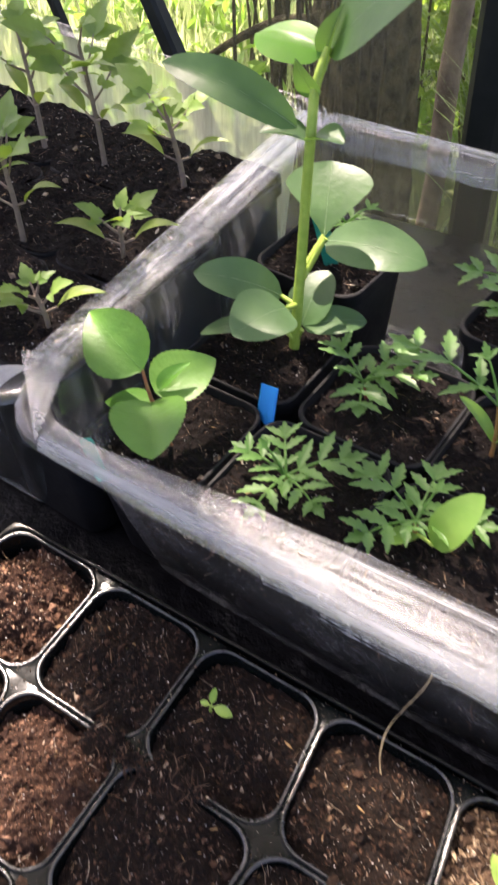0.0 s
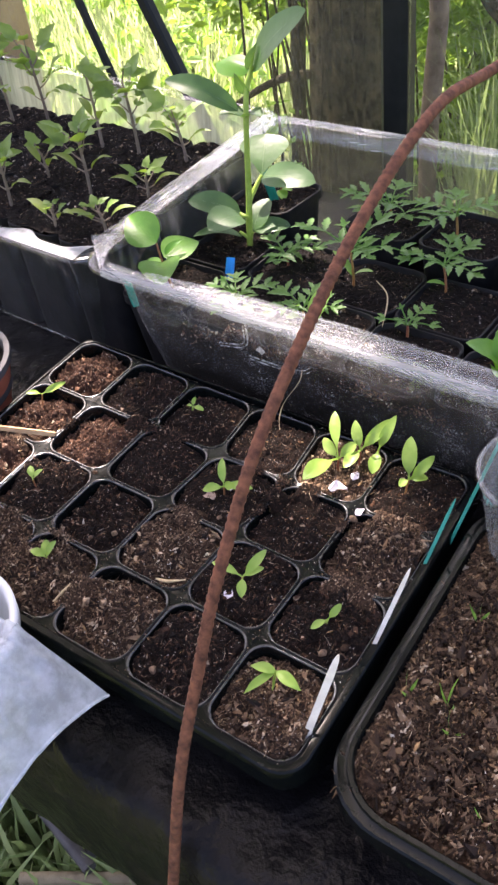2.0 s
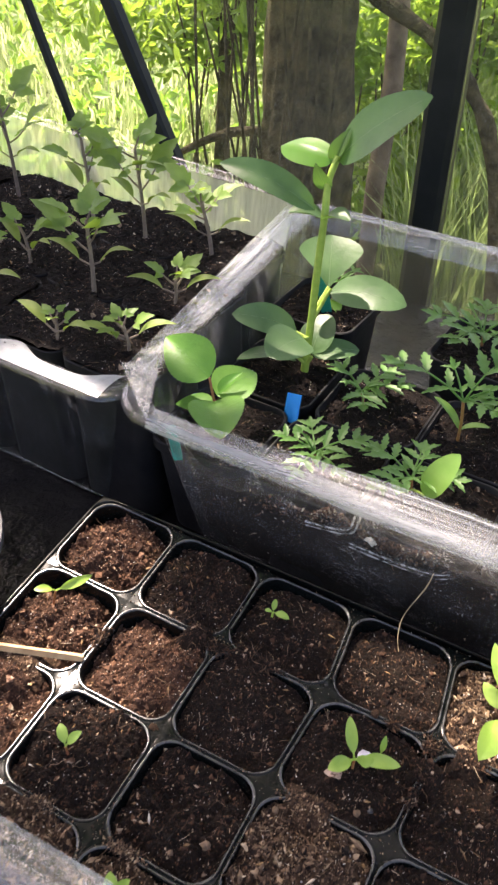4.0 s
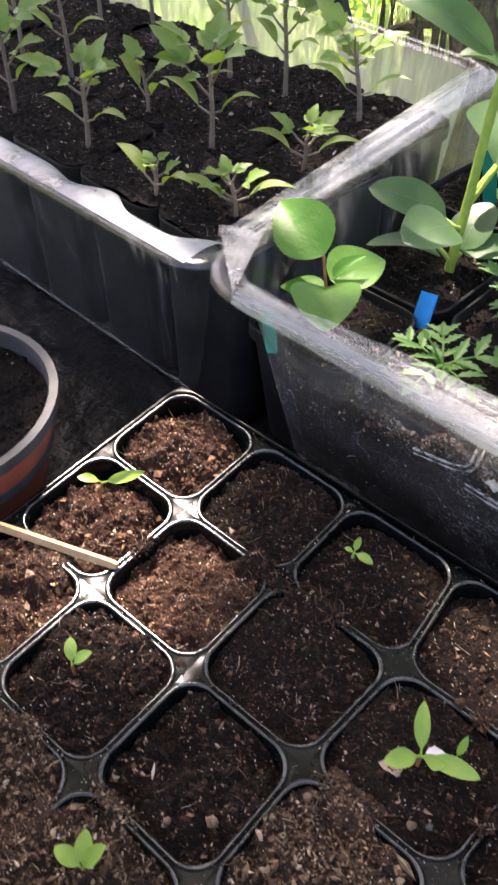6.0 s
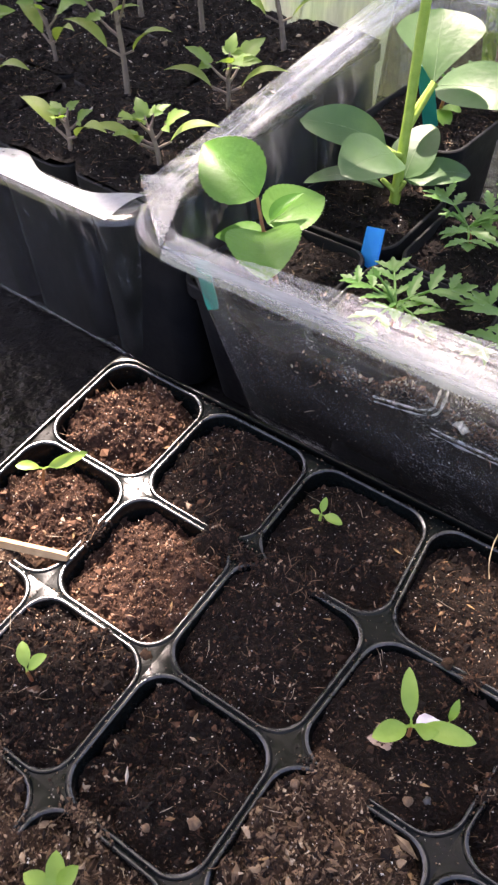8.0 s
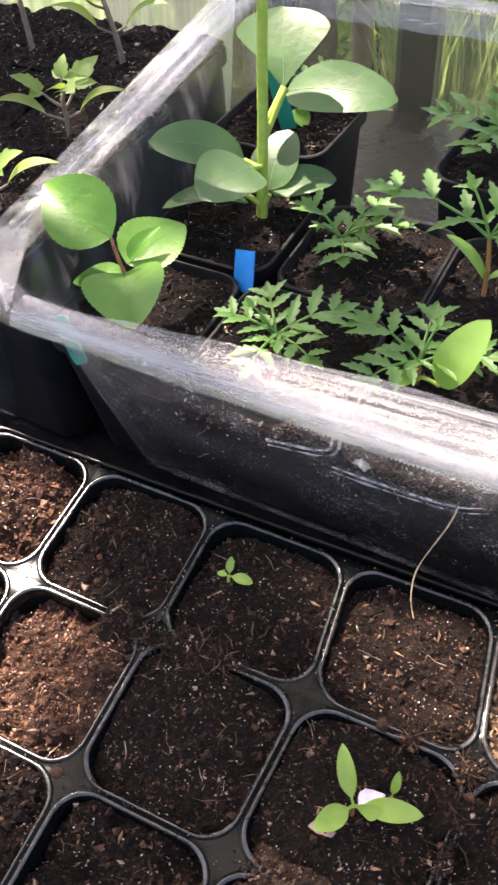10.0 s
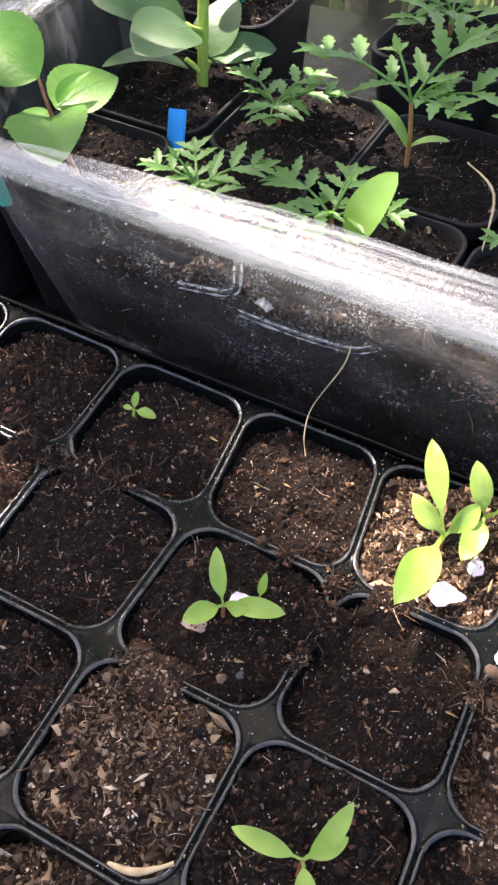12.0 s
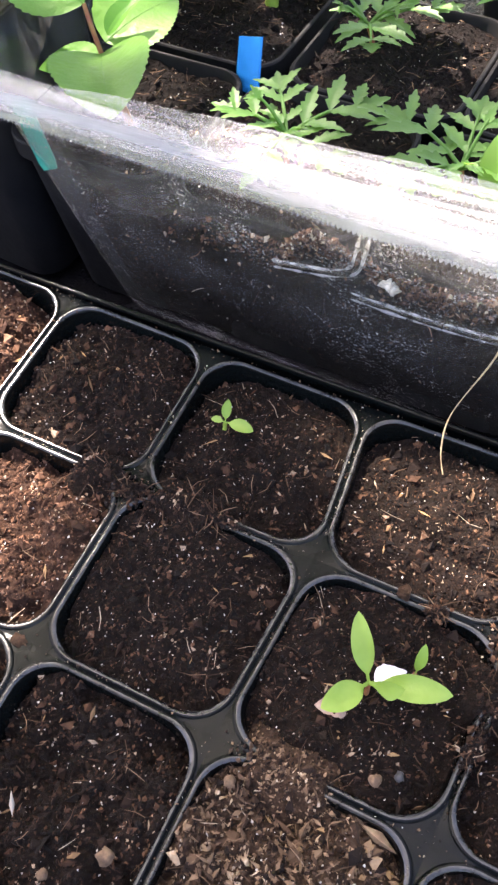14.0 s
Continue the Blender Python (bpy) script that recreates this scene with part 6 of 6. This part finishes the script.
# ---- second black tray, red pot, containers ----
def black_tray():
    x0, x1, y0, y1, top = 0.357, 0.74, -0.232, -0.012, 0.055
    t = thing("black_tray", ((x0 + x1) / 2, (y0 + y1) / 2, 0.004), "black plastic seed tray of dry brown compost", "seed tray")
    cx, cy, hx, hy = (x0 + x1) / 2, (y0 + y1) / 2, (x1 - x0) / 2, (y1 - y0) / 2
    g = Geo()
    g.grid([ring(cx, cy, hx + a, hy + a, r, z, 8) for a, r, z in ((-0.02, 0.02, 0.004), (-0.0085, 0.03, top - 0.012), (-0.0075, 0.03, top - 0.001), (-0.0068, 0.03, top), (-0.0045, 0.032, top), (-0.0038, 0.033, top - 0.0015), (-0.0015, 0.034, top - 0.0025), (0, 0.035, top - 0.0025), (0.001, 0.035, top - 0.0035), (0.001, 0.035, top - 0.014))], 0, True)
    base = ring(cx, cy, hx - 0.02, hy - 0.02, 0.02, 0.004, 8)
    g.add(base, [tuple(range(len(base)))])
    part("tray_body", g, BLACK, t, "rolled black plastic rim")
    soil("compost", (x0 + 0.0085, x1 - 0.0085, y0 + 0.0085, y1 - 0.0085), top - 0.008, 0.0042, 900, t, 1, 24000, 0.001, 260, 110)
    g = Geo()

    def lump(r):
        x, y = x0 + 0.009 + (x1 - x0 - 0.02) * r.uniform(0, 1) ** 1.9, r.uniform(y0 + 0.01, y1 - 0.01)
        return x, y, top - 0.0045 + 0.003 * noise.noise(Vector((x * 60, y * 60, 1)))
    crumbs(g, 17000, lump, 0.00095, 0, 0.9, 951)
    crumbs(g, 1500, lump, 0.0017, 0, 0.6, 953, 1.4)
    crumbs(g, 160, lump, 0.0022, 1, 0.6, 952)
    fibres(g, 900, lump, 0.007, 0, 954, 0.00022)
    tagged(part("coarse_bark", g, [BARKY, TAN], t, "coarse brown bark pieces", smooth=False), kind="stuff")
    for k, (x, y, h) in enumerate([(0.372, -0.16, 0.022), (0.392, -0.155, 0.024), (0.399, -0.168, 0.014), (0.43, -0.2, 0.01), (0.385, -0.1, 0.02), (0.41, -0.09, 0.022), (0.44, -0.13, 0.02), (0.47, -0.17, 0.02)]):
        g = Geo()
        for j in range(3):
            a = 2.1 * j + k
            blade(g, (x + 0.001 * j, y, top - 0.009), (x + 0.001 * j + 0.006 * math.cos(a), y + 0.006 * math.sin(a), top - 0.009 + h * (1 - 0.2 * j)), 0.0016, "lance", up=(math.cos(a + 1.5), math.sin(a + 1.5), 0.2), arch=0.05, rows=6)
        tagged(part("grass_sprout", g, MARI), "thin green grass sprout in brown compost", "sprout", "sprouts in the black tray")


def round_pot():
    cx, cy, r, top = -0.074, -0.104, 0.066, 0.077
    t = thing("round_pot", (cx, cy, 0.004), "round terracotta-coloured plastic pot with faded grey rim", "plant pot")

    def circ(rad, z):
        return [(cx + rad * math.cos(a), cy + rad * math.sin(a), z) for a in (2 * math.pi * i / 48 for i in range(48))]
    g = Geo()
    g.grid([circ(r * 0.6, 0.004), circ(r * 0.7, 0.005), circ(r * 0.965, top - 0.007)], 0, True)
    part("pot_body", g, TERRA, t, "terracotta-red body")
    g = Geo()
    g.grid([circ(r * 0.965, top - 0.0072), circ(r * 0.99, top - 0.0065), circ(r, top - 0.002), circ(r * 0.995, top), circ(r * 0.93, top), circ(r * 0.915, top - 0.002), circ(r * 0.89, top - 0.03)], 0, True)
    part("rim", g, GREY_RIM, t, "faded grey rim")
    g = Geo()
    disc = []
    for i in range(13):
        disc.append([(cx + r * 0.9 * i / 12 * math.cos(a), cy + r * 0.9 * i / 12 * math.sin(a), top - 0.010 + 0.002 * noise.noise(Vector((i, a * 3, 4)))) for a in (2 * math.pi * k / 36 for k in range(36))])
    g.grid(disc, 0, True)

    def at(q):
        a, d = q.uniform(0, 6.28), math.sqrt(q.uniform(0, 1)) * r * 0.88
        return cx + d * math.cos(a), cy + d * math.sin(a), top - 0.0095
    crumbs(g, 2200, at, 0.0009, 1, 0.8, 78)
    tagged(part("compost", g, [SHADED_SOIL, SHADED_BITS], t, smooth=False), kind="stuff")
    p = thing("strawberry_plant", (cx - 0.03, cy + 0.02, top - 0.013), "low green plant with toothed leaves in the round pot", "plant")
    for k in range(6):
        a = radians(20 + 62 * k)
        b = Vector((cx - 0.03, cy + 0.02, top - 0.014))
        m = b + Vector((0.014 * math.cos(a), 0.014 * math.sin(a), 0.018))
        stem([b, b.lerp(m, 0.5) + Vector((0, 0, 0.003)), m], 0.0009, 0.0007, p, STEM, "petiole", n=3)
        leaf(p, TOMATO, m, m + Vector((0.026 * math.cos(a), 0.026 * math.sin(a), 0.004)), 0.02, "ovate", arch=0.12, teeth=9, depth=0.12)


def box_and_bag():
    # upturned clear food box on a white tub, with a folded bag beside it
    t = thing("clear_box", (0.123, -0.285, 0.091), "scuffed clear plastic food box with rounded corner", "box")
    cx, cy, z = 0.123, -0.285, 0.18
    g = Geo()
    g.grid([ring(cx, cy, 0.068 + a, 0.068 + a, 0.018, z + h, 8) for a, h in ((-0.0005, -0.005), (0, -0.001), (-0.0015, 0), (-0.0055, -0.0005), (-0.007, 0.0012), (-0.013, 0.001), (-0.0165, -0.0015), (-0.018, -0.003))], 0, True)
    part("rim", g, BOX, t, "broad clear rim")
    g = Geo()
    g.grid([ring(cx, cy, 0.05 - 0.01 * k / 6, 0.05 - 0.01 * k / 6, 0.022, z - 0.003 - 0.086 * k / 6, 8) for k in range(7)], 0, True)
    b = ring(cx, cy, 0.04, 0.04, 0.022, z - 0.089, 8)
    g.add(b, [tuple(range(len(b)))])
    part("wall", g, BOX, t)
    tub = thing("white_tub", (0.147, -0.279, 0.0), "round white plastic tub standing on the bench edge", "tub")
    tx, ty = 0.147, -0.279
    g = Geo()
    g.grid([[(tx + r * math.cos(a), ty + r * math.sin(a), h) for a in (2 * math.pi * k / 56 for k in range(56))] for r, h in ((0.028, 0.005), (0.037, 0.006), (0.0475, 0.079), (0.0508, 0.0795), (0.0515, 0.087), (0.0505, 0.0885), (0.0485, 0.0885), (0.0465, 0.086), (0.0455, 0.07), (0.037, 0.008))], 0, True)
    part("tub_body", g, CUP, tub)
    bag = thing("plastic_bag", (0.2, -0.28, 0.05), "crumpled shiny clear plastic bag in and over the tub", "bag")
    rows = []
    for i in range(131):
        row = []
        for j in range(97):
            a, b = i / 130, j / 96
            x = 0.1 + 0.132 * a - 0.004 * b
            far = -0.2385 - 0.009 * min(1, max(0, (0.23 - x) / 0.035))
            y = far + (-0.368 - far) * b
            d = math.hypot(x - tx, y - ty)
            h = 0.0925 - 1.2 * max(0, d - 0.053) + (0.0 if d > 0.046 else -0.004)
            fold = 1.3 * (0.5 - abs(noise.noise(Vector((x * 38 + y * 20, y * 52, 3))))) + 0.7 * (0.5 - abs(noise.noise(Vector((x * 90, y * 70 - x * 40, 8))))) + 0.25 * abs(noise.noise(Vector((x * 240, y * 240, 5))))
            row.append((x, y, h + 0.0085 * fold * min(1, 12 * b * (1 - b) + 0.1) * min(1, 7 * (1 - a) + 0.12) - (0.003 if d < 0.053 else 0)))
        rows.append(row)
    g = Geo()
    g.grid(rows)
    part("film", g, BAG, bag)
    g = Geo()
    g.tube(rows[-1], 0.0011, 6)
    part("seam", g, BAG, bag, "folded heat-sealed seam")
    cup = thing("clear_cup", (0.395, -0.041, 0.055), "small clear plastic cup beside the trays", "cup")
    g = Geo()
    g.grid([[(0.395 + r * math.cos(a), -0.041 + r * math.sin(a), h) for a in (2 * math.pi * k / 48 for k in range(48))] for r, h in ((0.001, 0.0556), (0.026, 0.0552), (0.0345, 0.11), (0.0365, 0.1115), (0.0372, 0.1145), (0.036, 0.1155), (0.0345, 0.1145))], 0, True)
    part("cup_wall", g, BOX, cup)


black_tray()
round_pot()
box_and_bag()
